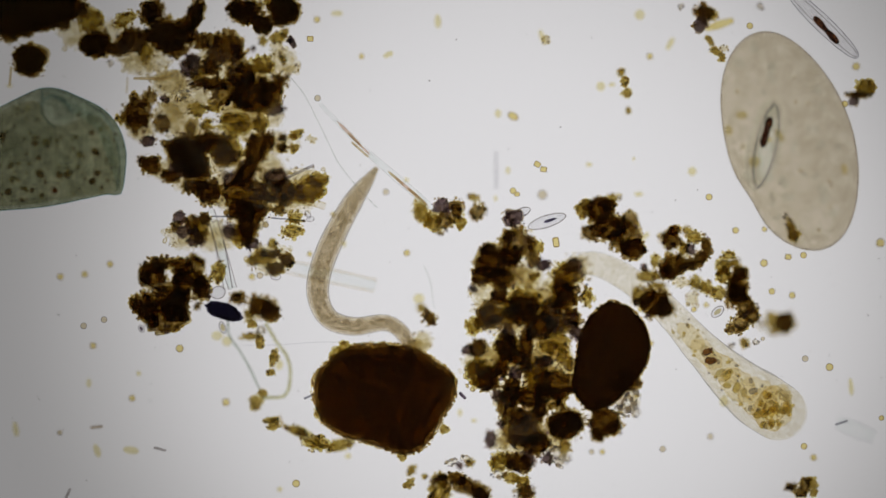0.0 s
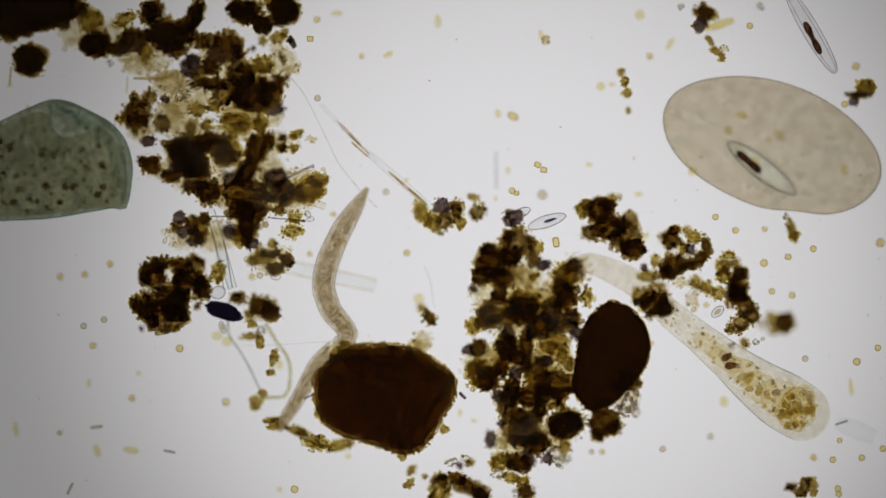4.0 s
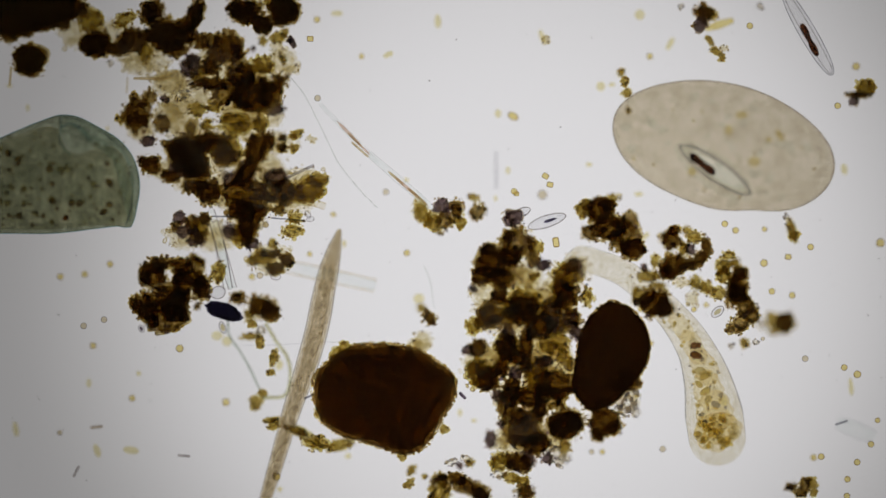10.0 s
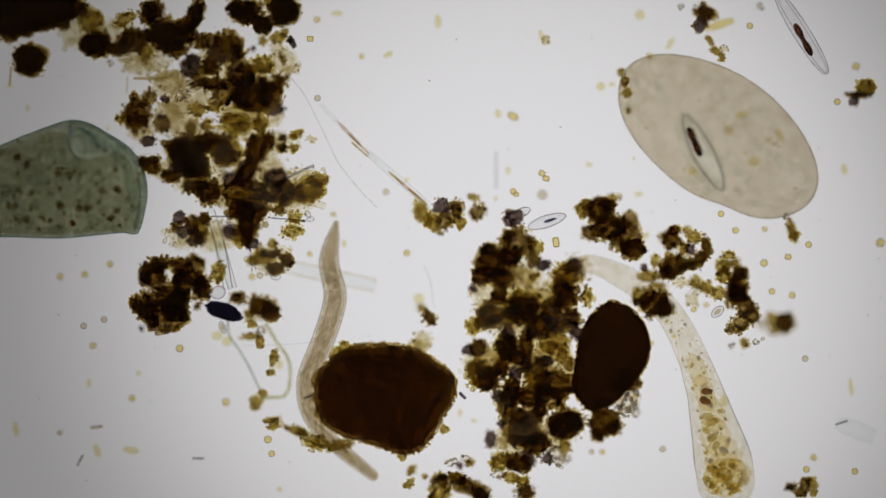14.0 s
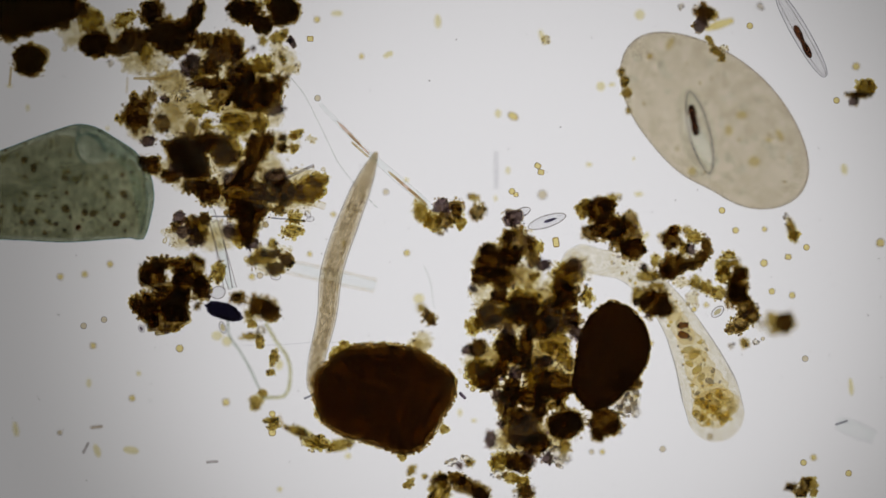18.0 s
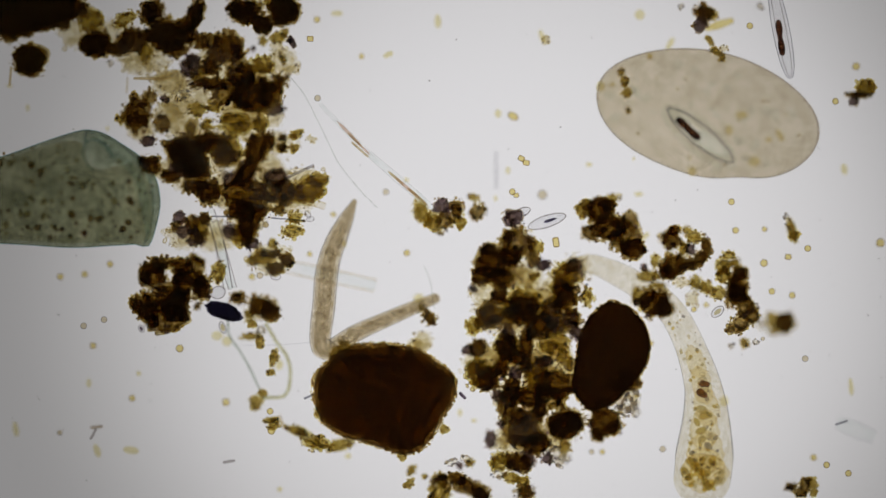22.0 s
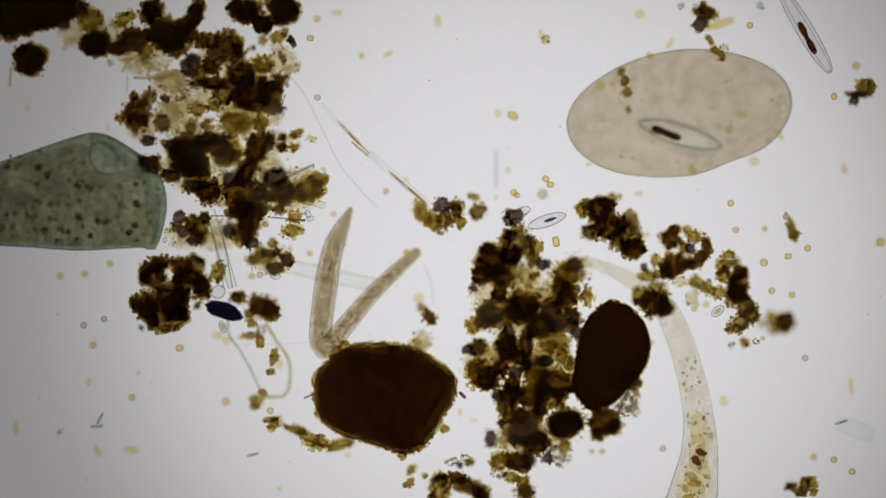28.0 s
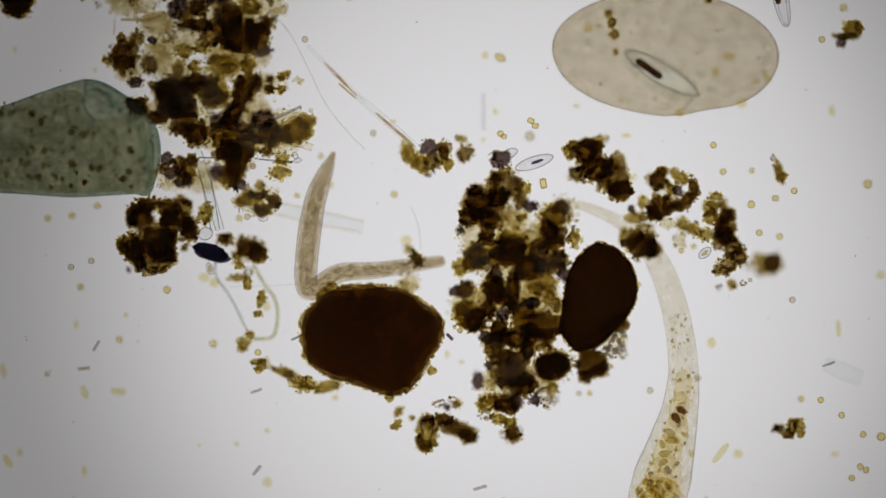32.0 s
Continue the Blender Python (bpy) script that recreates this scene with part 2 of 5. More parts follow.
def lathe(name, profile, mats, slots=None, around=20, flat=1.0, wall_at=2.0):
    """A body of revolution about local x: profile of (x, radius); faces nearer to the flanks than wall_at take the second material."""
    verts, faces, which = [], [], []
    for x, r in profile:
        for k in range(around):
            a = 2 * math.pi * k / around
            verts.append((x, r * math.cos(a), r * flat * math.sin(a)))
    for i in range(len(profile) - 1):
        for k in range(around):
            k2 = (k + 1) % around
            faces.append((i * around + k, (i + 1) * around + k, (i + 1) * around + k2, i * around + k2))
            a = 2 * math.pi * (k + 0.5) / around
            which.append(1 if abs(math.cos(a)) > wall_at else 0)
    faces.append(tuple(range(around)))
    faces.append(tuple(reversed(range((len(profile) - 1) * around, len(profile) * around))))
    which += [0, 0]
    return mesh_of(name, verts, faces, mats, which)


def tube(name, pts, radius, mat, around=6, closed=False):
    """A thin tube along points, of one radius or one for each point."""
    n, verts, faces = len(pts), [], []
    pts = [Vector(p) for p in pts]
    for i, p in enumerate(pts):
        if closed:
            d = pts[(i + 1) % n] - pts[i - 1]
        else:
            d = pts[min(i + 1, n - 1)] - pts[max(i - 1, 0)]
        d.normalize()
        side = d.cross(Vector((0, 0, 1)))
        side = side.normalized() if side.length > 1e-6 else Vector((1, 0, 0))
        up = side.cross(d)
        r = radius[i] if isinstance(radius, (list, tuple)) else radius
        for k in range(around):
            a = 2 * math.pi * k / around
            verts.append(p + side * (r * math.cos(a)) + up * (r * math.sin(a)))
    for i in range(n if closed else n - 1):
        j = (i + 1) % n
        for k in range(around):
            k2 = (k + 1) % around
            faces.append((i * around + k, j * around + k, j * around + k2, i * around + k2))
    if not closed:
        faces.append(tuple(reversed(range(around))))
        faces.append(tuple(range((n - 1) * around, n * around)))
    return mesh_of(name, verts, faces, [mat])


def smooth_line(pts, n, closed=False, short=0.0):
    """n points evenly along a smooth curve through pts (x, y), ending short of its end."""
    p = [np.array(q, float) for q in pts]
    if closed:
        ext = [p[-1], *p, p[0], p[1]]
    else:
        ext = [2 * p[0] - p[1], *p, 2 * p[-1] - p[-2]]
    dense = []
    for i in range(1, len(ext) - 2):
        a, b, c, d = ext[i - 1:i + 3]
        for s in np.linspace(0, 1, 24, endpoint=False):
            dense.append(0.5 * (2 * b + (c - a) * s + (2 * a - 5 * b + 4 * c - d) * s * s + (3 * b - a - 3 * c + d) * s ** 3))
    dense.append(ext[-2])
    dense = np.array(dense)
    run = np.concatenate(([0], np.cumsum(np.linalg.norm(np.diff(dense, axis=0), axis=1))))
    want = np.linspace(0, run[-1], n + 1)[:n] if closed else np.linspace(0, run[-1] - short, n)
    return np.stack([np.interp(want, run, dense[:, 0]), np.interp(want, run, dense[:, 1])], 1), run[-1]


def laid(pts, offsets, from_end=False):
    """Points of a smooth curve through pts at given distances along it, from its start or back from its end; it runs on straight past its ends."""
    xy, length = smooth_line(pts, 160)
    run = np.linspace(0, length, 160)
    out = []
    for d in offsets:
        d = length - d if from_end else d
        if d < 0:
            out.append(xy[0] + (xy[0] - xy[1]) / np.linalg.norm(xy[0] - xy[1]) * -d)
        elif d > length:
            out.append(xy[-1] + (xy[-1] - xy[-2]) / np.linalg.norm(xy[-1] - xy[-2]) * (d - length))
        else:
            out.append(np.array((np.interp(d, run, xy[:, 0]), np.interp(d, run, xy[:, 1]))))
    return out, length


def pillow(name, outline, high, mats, seams=0.08, rings=7, bumpy=0.0):
    """A soft flat body over a closed outline (x, y in metres): domed above and below, with its rim in the second material."""
    n = len(outline)
    mid = np.mean(outline, axis=0)
    verts, faces, slots = [], [], []
    levels = [1.0, 1 - seams * 0.5, 1 - seams] + list(np.linspace(1 - seams, 0.0, rings + 1)[1:-1])
    for sign in (1, -1):
        base = len(verts)
        for q in levels:
            h = high * math.sqrt(max(0.0, 1 - q ** 3.0)) * sign
            for x, y in outline:
                px, py = mid[0] + (x - mid[0]) * q, mid[1] + (y - mid[1]) * q
                verts.append((px, py, h * (1 + bumpy * noise.noise(Vector((px * 20, py * 20, sign))))))
        verts.append((mid[0], mid[1], high * sign))
        for i in range(len(levels) - 1):
            for k in range(n):
                k2 = (k + 1) % n
                f = (base + i * n + k, base + i * n + k2, base + (i + 1) * n + k2, base + (i + 1) * n + k)
                faces.append(f if sign > 0 else f[::-1])
                slots.append(1 if i < 2 else 0)
        for k in range(n):
            k2 = (k + 1) % n
            f = (base + (len(levels) - 1) * n + k, base + (len(levels) - 1) * n + k2, len(verts) - 1)
            faces.append(f if sign > 0 else f[::-1])
            slots.append(0)
    return mesh_of(name, verts, faces, mats, slots)


# ---- the glass slide and the lamp under it ----
def plate(name, w, d, z0, z1, mat):
    bm = bmesh.new()
    bmesh.ops.create_cube(bm, size=1.0)
    bmesh.ops.scale(bm, vec=(w, d, z1 - z0), verts=bm.verts)
    bmesh.ops.translate(bm, vec=(0, 0, (z0 + z1) / 2), verts=bm.verts)
    bmesh.ops.bevel(bm, geom=bm.edges[:], offset=0.01, segments=2, affect="EDGES")
    me = bpy.data.meshes.new(name)
    bm.to_mesh(me)
    bm.free()
    me.materials.append(mat)
    return me


slide = tagged(new("ground", plate("ground", 3.6, 2.6, -0.10, 0.0, M_SLIDE)), "clear glass microscope slide under everything", "glass slide", kind="structure")
lamp = tagged(new("microscope_lamp"), "round white microscope lamp glowing below the slide", "lamp")
lamp.location = (0, 0, LAMP_Z)
disc = [(1.25 * math.cos(a), 1.25 * math.sin(a), 0) for a in np.linspace(0, 2 * math.pi, 64, endpoint=False)]
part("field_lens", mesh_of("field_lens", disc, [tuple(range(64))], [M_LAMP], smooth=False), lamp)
part("collar", tube("collar", [(1.29 * math.cos(a), 1.29 * math.sin(a), 0) for a in np.linspace(0, 2 * math.pi, 64, endpoint=False)], 0.04, M_METAL, 8, True), lamp)


# ---- crumbs of humus ----
DARK, AMBER, BLUE, GREY, PALE, BROWN = "dark", "amber", "blue", "grey", "pale", "brown"
# for each tone: the skins of a grain's heart with their sizes, and the stuff of the rounded lumps round it
SKINS = {DARK: (((M_FILM, 0.98), (M_LUMP, 0.87), (M_SHELL, 0.68)), (M_LUMP, M_LUMP, M_FILM, M_SHELL, M_AMBER, M_BLUE)),
         BROWN: (((M_FILM, 0.98), (M_LUMP, 0.80)), (M_LUMP, M_LUMP, M_FILM, M_FILM, M_AMBER, M_BLUE)),
         AMBER: (((M_EDGE, 0.98), (M_AMBER, 0.78)), (M_AMBER, M_EDGE, M_EDGE, M_FILM)),
         BLUE: (((M_GREY, 0.98), (M_BLUE, 0.86)), (M_BLUE, M_GREY, M_GREY, M_LUMP)),
         GREY: (((M_PALE, 0.9),), (M_GREY, M_GREY, M_PALE, M_PALE, M_GREYRIM)), PALE: (((M_PALE, 1.0), (M_PALE, 0.82), (M_PALE, 0.6)), (M_PALE,))}


def grain_mesh(seed, tone, lumps):
    """A unit grain: an uneven dense heart with rounded lumps of several sizes grown on it."""
    dice = random.Random(seed)
    skins, stuffs = SKINS[tone]
    mats = list(dict.fromkeys([m for m, _ in skins] + list(stuffs)))
    shift = Vector((seed * 3.1, seed * 1.7, seed * 2.3))
    level = 4 if lumps > 20 else 3
    pts, fcs, slots = [], [], []

    def swell(v):
        return 1 + 0.38 * noise.noise(v * 1.2 + shift)

    def add(fine, mat, place):
        verts, faces = BALLS[fine]
        n0 = len(pts)
        pts.extend(place(v) for v in verts)
        fcs.extend([i + n0 for i in f] for f in faces)
        slots.extend([mats.index(mat)] * len(faces))
    for j, (mat, size) in enumerate(skins):
        if j:
            fcs.append((0, len(pts), len(pts) + 1))
            slots.append(0)
        add(level, mat, lambda v: v * (size * swell(v) * (1 + 0.42 * abs(noise.noise(v * 2.6 + shift)) + 0.16 * abs(noise.noise(v * 6.5 + shift)) + 0.06 * noise.noise(v * 14 + shift) - 0.12)))
    heart = np.array(pts[:len(BALLS[level][0])])
    for _ in range(lumps):
        a, up = dice.uniform(0, 2 * math.pi), dice.uniform(-0.98, 0.98)
        way = Vector((math.cos(a) * math.sqrt(1 - up * up), math.sin(a) * math.sqrt(1 - up * up), up))
        r = dice.choice((0.08, 0.11, 0.14, 0.18, 0.23, 0.3))
        mid = way * ((dice.uniform(0.84, 1.04) - 0.8 * r) * swell(way))
        sx, sy = dice.uniform(0.75, 1.3) * r, dice.uniform(0.75, 1.3) * r
        own = Vector((dice.uniform(0, 50), 0, 0))
        foot = int(np.argmin(((heart - np.array(mid)) ** 2).sum(1)))
        first = len(pts)
        add(3 if r > 0.18 else 2, dice.choice(stuffs), lambda v: mid + Vector((v.x * sx, v.y * sy, v.z * r)) * (1 + 0.45 * noise.noise(v * 1.6 + own)))
        # the lump's foot on the heart
        near = min(range(first, len(pts)), key=lambda i: (pts[i] - pts[foot]).length_squared)
        beside = min((i for i in range(first, len(pts)) if i != near), key=lambda i: (pts[i] - pts[near]).length_squared)
        fcs.append((foot, near, beside))
        slots.append(slots[-1])
    return mesh_of("grain", pts, fcs, mats, slots)


GRAINS = {tone: [grain_mesh(13 * i + 110 * j, tone, 4 if tone == PALE else 12) for i in range(7)] for j, tone in enumerate(SKINS)}
LARGE = {tone: [grain_mesh(11 * i + 90 * j + 500, tone, 21 if tone == PALE else 26) for i in range(9)] for j, tone in enumerate(SKINS)}
CRUMB_MATS = {DARK: (M_CORE, M_SHELL, M_LUMP, M_AMBER, M_LUMP), AMBER: (M_AMBER_CORE, M_AMBER, M_EDGE), BLUE: (M_BLUE, M_GREY, M_GREY), GREY: (M_GREYRIM, M_GREY, M_PALE), PALE: (M_AMBER, M_PALE, M_PALE), BROWN: (M_CORE, M_SHELL, M_LUMP, M_AMBER)}


def bead_mesh(seed, rim, middle):
    """A rounded crumb; the dark outline of bent light is painted round its waist."""
    verts, faces = BALLS[2]
    shift = Vector((seed, 2 * seed, 0))
    pts = [v * (1 + 0.35 * noise.noise(v * 1.6 + shift) + 0.3 * abs(noise.noise(v * 3.5 + shift))) for v in verts]
    slots = [1 if abs(sum(verts[i].z for i in f) / 3) > 0.62 else 0 for f in faces]
    return mesh_of("crumb", pts, faces, [rim, middle], slots)


CRUMBS = {tone: [bead_mesh(0.9 * i + 5 * j, m, mats[-1]) for i, m in enumerate(mats * 3)] for j, (tone, mats) in enumerate(CRUMB_MATS.items())}


def dust(parent, spots, mat, name="dust"):
    """Specks too small to pick apart: spots of (place, radius)."""
    verts, faces = [], []
    unit, tri = BALLS[2 if name in ("rind", "speck") and spots[0][1] > 0.002 else 1]
    for p, r in spots:
        n0 = len(verts)
        sx, sy = rng.uniform(0.6, 1.4), rng.uniform(0.6, 1.4)
        verts += [(p[0] + v.x * r * sx, p[1] + v.y * r * sy, p[2] + v.z * r) for v in unit]
        faces += [[i + n0 for i in f] for f in tri]
    ob = part(name, mesh_of(name, verts, faces, [mat]), parent)
    return tagged(ob, kind="stuff")


FINE = {DARK: (M_SHELL, M_CORE, M_AMBER), AMBER: (M_AMBER, M_SHELL, M_EDGE), BLUE: (M_BLUE, M_GREY), GREY: (M_GREYRIM, M_GREY, M_SILICARIM), PALE: (M_AMBER, M_PALE, M_GREY), BROWN: (M_SHELL, M_AMBER, M_LUMP)}


# knobs on a grain: how many, and of what stuff
KNOBS = {DARK: (1.2, (M_KNOB, M_KNOB, M_KNOBSLATE, M_KNOBPALE)), BROWN: (1.2, (M_KNOB, M_KNOB, M_KNOBSLATE, M_KNOBPALE, M_KNOBPALE)), BLUE: (0.8, (M_KNOBSLATE, M_KNOBSLATE, M_KNOB)),
         AMBER: (0.6, (M_KNOBPALE, M_KNOBPALE, M_KNOB)), PALE: (0.03, (M_KNOBPALE,)), GREY: (0.4, (M_KNOBSLATE, M_KNOBPALE))}


def clump(label, grains, tone=DARK, z=0.0, crumbs=1.0, specks=1.0, name="humus_clump", thick=1.2):
    """A clump of grains (x, y, half length, half width, turn), each with crumbs and specks sticking to it."""
    cx, cy = sum(g[0] for g in grains) / len(grains), sum(g[1] for g in grains) / len(grains)
    root = thing(name, cx, cy, z, label, "humus clump", "humus clumps")
    here = root.location
    fine, knobs = {}, {}
    for g in grains:
        x, y, rx, ry = g[:4]
        lift = rng.choice((0.0, 0.02, 0.04, 0.06, 0.085)) if g is not grains[0] else 0.0
        deg = (g[4] if len(g) > 4 else 0) + rng.choice((0, 180)) + rng.uniform(-1, 1) * (90 if abs(rx - ry) < 4 else 14)
        kind = g[5] if len(g) > 5 else tone
        if kind == DARK and len(g) < 6 and len(grains) > 4 and y > 90:
            kind = rng.choice((DARK, DARK, DARK, DARK, BROWN, BROWN, BLUE if rx < 24 else DARK))
        elif kind == BROWN and len(g) < 6:
            kind = rng.choice((BROWN, DARK, DARK, BLUE if rx < 18 else DARK))
        rz = min(rx, ry) * thick
        zc = z + rz / 1000 + lift
        p = at(x, y, zc) - here
        swell = rng.uniform(0.84, 0.98)
        part("grain", rng.choice((LARGE if min(rx, ry) > 17 else GRAINS)[kind]), root, p, -radians(deg), (swell * rx / 1000, swell * ry / 1000, rz * SQUEEZE / 1000))
        for _ in range(int(crumbs * (rx + ry) / 4.5)):
            a, q = rng.uniform(0, 2 * math.pi), rng.uniform(0.86, 1.14)
            u, v = q * rx * math.cos(a), q * ry * math.sin(a)
            c, s = math.cos(radians(deg)), math.sin(radians(deg))
            r = rng.uniform(1.4, 2.6 + 0.07 * min(rx, ry)) / 1000
            zz = max(z + r / SQUEEZE, zc + rng.uniform(-0.2, 1.0) * rz / 1000)
            part("crumb", rng.choice(CRUMBS[kind]), root, at(x + u * c - v * s, y + u * s + v * c, zz) - here, rng.uniform(0, 6), (r * rng.uniform(0.8, 1.5), r, r))
        for _ in range(int(specks * (rx + ry) / 0.9)):
            a, q = rng.uniform(0, 2 * math.pi), 0.6 + 0.55 * rng.random()
            u, v = q * rx * math.cos(a), q * ry * math.sin(a)
            c, s = math.cos(radians(deg)), math.sin(radians(deg))
            spot = (at(x + u * c - v * s, y + u * s + v * c, max(z, zc + rng.uniform(-0.5, 1.0) * rz / 1000)) - here, rng.choice((0.7, 1.0, 1.4, 1.9, 2.6)) / 1000)
            fine.setdefault(rng.choice(FINE[kind]), []).append(spot)
        for _ in range(int(KNOBS.get(kind, (0,))[0] * rx * ry / 30)):
            # rounded knobs that make up the grain
            a, q = rng.uniform(0, 2 * math.pi), 0.98 * math.sqrt(rng.random())
            u, v = q * rx * math.cos(a), q * ry * math.sin(a)
            c, s = math.cos(radians(deg)), math.sin(radians(deg))
            spot = (at(x + u * c - v * s, y + u * s + v * c, max(z, zc + rng.uniform(-0.1, 1.05) * rz * math.sqrt(1 - q * q) / 1000)) - here, rng.choice((1.9, 2.4, 3.0, 3.7, 4.4)) / 1000)
            knobs.setdefault(rng.choice(KNOBS[kind][1]), []).append(spot)
    for stuff, spots in fine.items():
        dust(root, spots, stuff)
    for stuff, spots in knobs.items():
        dust(root, spots, stuff, "knob")
    return root


clump("black brown humus clump lying on the glass", [(20, 22, 38, 30), (62, 18, 40, 30), (40, 6, 46, 26), (84, 8, 40, 24), (12, 34, 30, 24), (102, 18, 32, 26), (138, 16, 20, 18), (14, 58, 17, 20), (46, 50, 26, 16), (78, 44, 22, 14), (30, 40, 30, 24), (110, 36, 18, 16), (60, 34, 34, 22), (20, 8, 40, 26), (40, 20, 50, 34, 0, DARK), (90, 18, 40, 30, 0, DARK), (16, 30, 36, 34, 0, DARK), (60, 12, 44, 30, 0, DARK)])
clump("round black humus grain with ragged amber edge", [(52, 108, 32, 31), (50, 108, 28, 27), (54, 106, 24, 24)], crumbs=0.25, specks=0.6)
clump("brown humus band of loose grains", [(172, 76, 26, 24), (206, 88, 22, 15), (232, 72, 26, 24), (262, 62, 13, 15), (258, 92, 16, 14, 0, AMBER), (262, 26, 16, 22), (272, 18, 20, 20, 0, DARK), (302, 68, 30, 28, 0, DARK), (348, 22, 13, 26, 0, DARK), (322, 50, 20, 18, 0, DARK), (168, 78, 26, 22, 0, DARK),
      (290, 60, 30, 34), (312, 86, 24, 16), (345, 26, 15, 30, 8), (332, 62, 20, 17), (357, 74, 16, 15), (160, 36, 22, 24, 0, AMBER), (222, 34, 24, 13, -35, AMBER), (150, 84, 12, 8, 0, BLUE), (195, 112, 6, 6, 0, GREY)])
clump("large dark brown humus mass with pale slime between", [(400, 86, 36, 31), (338, 116, 20, 20), (372, 118, 18, 17), (350, 134, 16, 12, 0, AMBER), (428, 134, 25, 24), (402, 164, 28, 26), (448, 168, 38, 34), (478, 168, 24, 26),
      (492, 148, 20, 17), (490, 196, 18, 10, 0, BLUE), (464, 115, 24, 19, 0, AMBER), (376, 148, 20, 16), (352, 148, 20, 10)])
clump("pale yellow slime with amber grains", [(415, 218, 34, 24, 0, AMBER), (462, 220, 14, 16), (300, 145, 34, 20, 0, PALE), (310, 190, 34, 18, 0, PALE), (440, 230, 40, 22, 0, PALE), (330, 225, 40, 24, 0, PALE), (350, 196, 16, 15), (378, 190, 14, 10),
      (338, 224, 12, 12, 0, AMBER), (365, 222, 12, 11, 0, AMBER), (325, 168, 12, 10, 0, GREY), (292, 176, 6, 9, 0, BLUE), (280, 112, 26, 16, 0, PALE)], AMBER)
clump("brown humus grains in loose chain", [(240, 204, 27, 31), (264, 174, 15, 15), (236, 172, 9, 9), (286, 219, 15, 17), (212, 212, 9, 7, 0, AMBER), (262, 250, 14, 12, 0, BLUE), (291, 254, 7, 7), (267, 292, 20, 19), (252, 284, 9, 9), (300, 312, 18, 12)])
clump("large dark brown humus mass with amber gaps", [(335, 272, 34, 36), (316, 262, 24, 22, 0, DARK), (342, 292, 28, 22, 0, DARK), (388, 250, 20, 16, 0, BROWN), (366, 250, 20, 17), (322, 300, 22, 15), (352, 300, 26, 22), (398, 262, 32, 26, 0, AMBER), (402, 278, 26, 20), (456, 262, 22, 30, 20), (436, 306, 20, 30, 20), (478, 248, 10, 14),
      (370, 342, 24, 25), (344, 330, 22, 15), (424, 338, 34, 27, 0, BROWN), (406, 320, 18, 16), (452, 372, 28, 22), (430, 368, 26, 16), (462, 340, 20, 18)])
clump("brown humus with olive flakes and needles", [(488, 316, 22, 20), (502, 342, 22, 24), (548, 334, 30, 24, 0, AMBER), (526, 344, 18, 16, 0, AMBER), (494, 372, 12, 9), (522, 386, 16, 12, 0, AMBER), (565, 318, 14, 16, 0, AMBER), (476, 352, 8, 8)])
clump("grey brown blurred humus clump", [(318, 386, 12, 12, 0, BLUE), (340, 392, 13, 12, 0, BROWN), (326, 410, 14, 12, 0, BLUE), (352, 424, 12, 11, 0, BLUE), (310, 402, 9, 9, 0, BROWN), (338, 428, 10, 8, 0, BLUE), (344, 410, 10, 9, 0, BLUE), (352, 408, 18, 20, 0, AMBER), (362, 388, 12, 12), (406, 410, 15, 14, 0, BLUE), (438, 402, 22, 26), (444, 430, 16, 12, 0, BLUE), (430, 416, 22, 20, 0, AMBER), (380, 404, 20, 16, 0, PALE), (516, 410, 22, 14, 0, AMBER), (416, 378, 18, 12)], z=0.05)
clump("small amber brown humus clump", [(466, 456, 24, 16, 0, AMBER), (486, 476, 18, 12), (508, 462, 13, 14), (470, 450, 12, 8), (490, 448, 8, 8), (448, 462, 10, 10, 0, AMBER), (482, 432, 10, 8, 0, AMBER)])
clump("few small amber grains", [(500, 244, 9, 8), (524, 238, 14, 8, -15, AMBER), (500, 262, 9, 9), (521, 262, 8, 9, 0, AMBER), (550, 246, 10, 6, 0, PALE)])
clump("black brown humus clump with a pale hole", [(272, 490, 24, 22), (290, 466, 26, 12), (256, 484, 12, 20), (322, 478, 20, 24), (300, 524, 32, 26), (345, 468, 18, 18), (358, 512, 17, 24), (386, 482, 14, 20, 0, AMBER), (338, 490, 16, 18, 0, AMBER),
      (256, 540, 24, 25), (296, 570, 34, 20), (318, 556, 18, 18), (270, 568, 16, 14), (236, 536, 8, 12), (350, 540, 8, 6), (276, 470, 20, 14, 0, DARK), (302, 545, 26, 20, 0, DARK), (262, 548, 22, 22, 0, DARK), (324, 500, 18, 26, 0, DARK), (318, 528, 20, 20, 0, DARK), (352, 500, 14, 22, 0, DARK)])
clump("amber brown flaky humus grain", [(462, 542, 30, 20), (478, 556, 20, 14), (420, 526, 16, 12), (444, 556, 14, 12, 0, AMBER), (446, 574, 8, 10, 0, AMBER)], thick=0.5)
clump("black brown humus clump with slate grains", [(430, 18, 30, 20), (500, 18, 28, 27), (416, 12, 16, 16, 0, DARK), (440, 26, 26, 20, 0, DARK), (464, 42, 18, 18, 0, DARK), (504, 16, 28, 28, 0, DARK), (466, 46, 18, 14), (448, 12, 18, 14, 0, AMBER), (478, 4, 14, 12, 0, AMBER)])
clump("yellow amber crumbs", [(466, 72, 8, 9, 0, AMBER), (492, 66, 16, 10, 0, AMBER), (490, 84, 14, 12, 0, PALE), (505, 58, 9, 7, 0, AMBER), (448, 86, 5, 5, 0, BLUE), (500, 104, 10, 7, 0, AMBER), (516, 122, 16, 8, 0, PALE)], AMBER)
clump("dark slate blue grain", [(517, 75, 7, 13, -25, BLUE)], BLUE, 0.05, 0.3, 0.2)
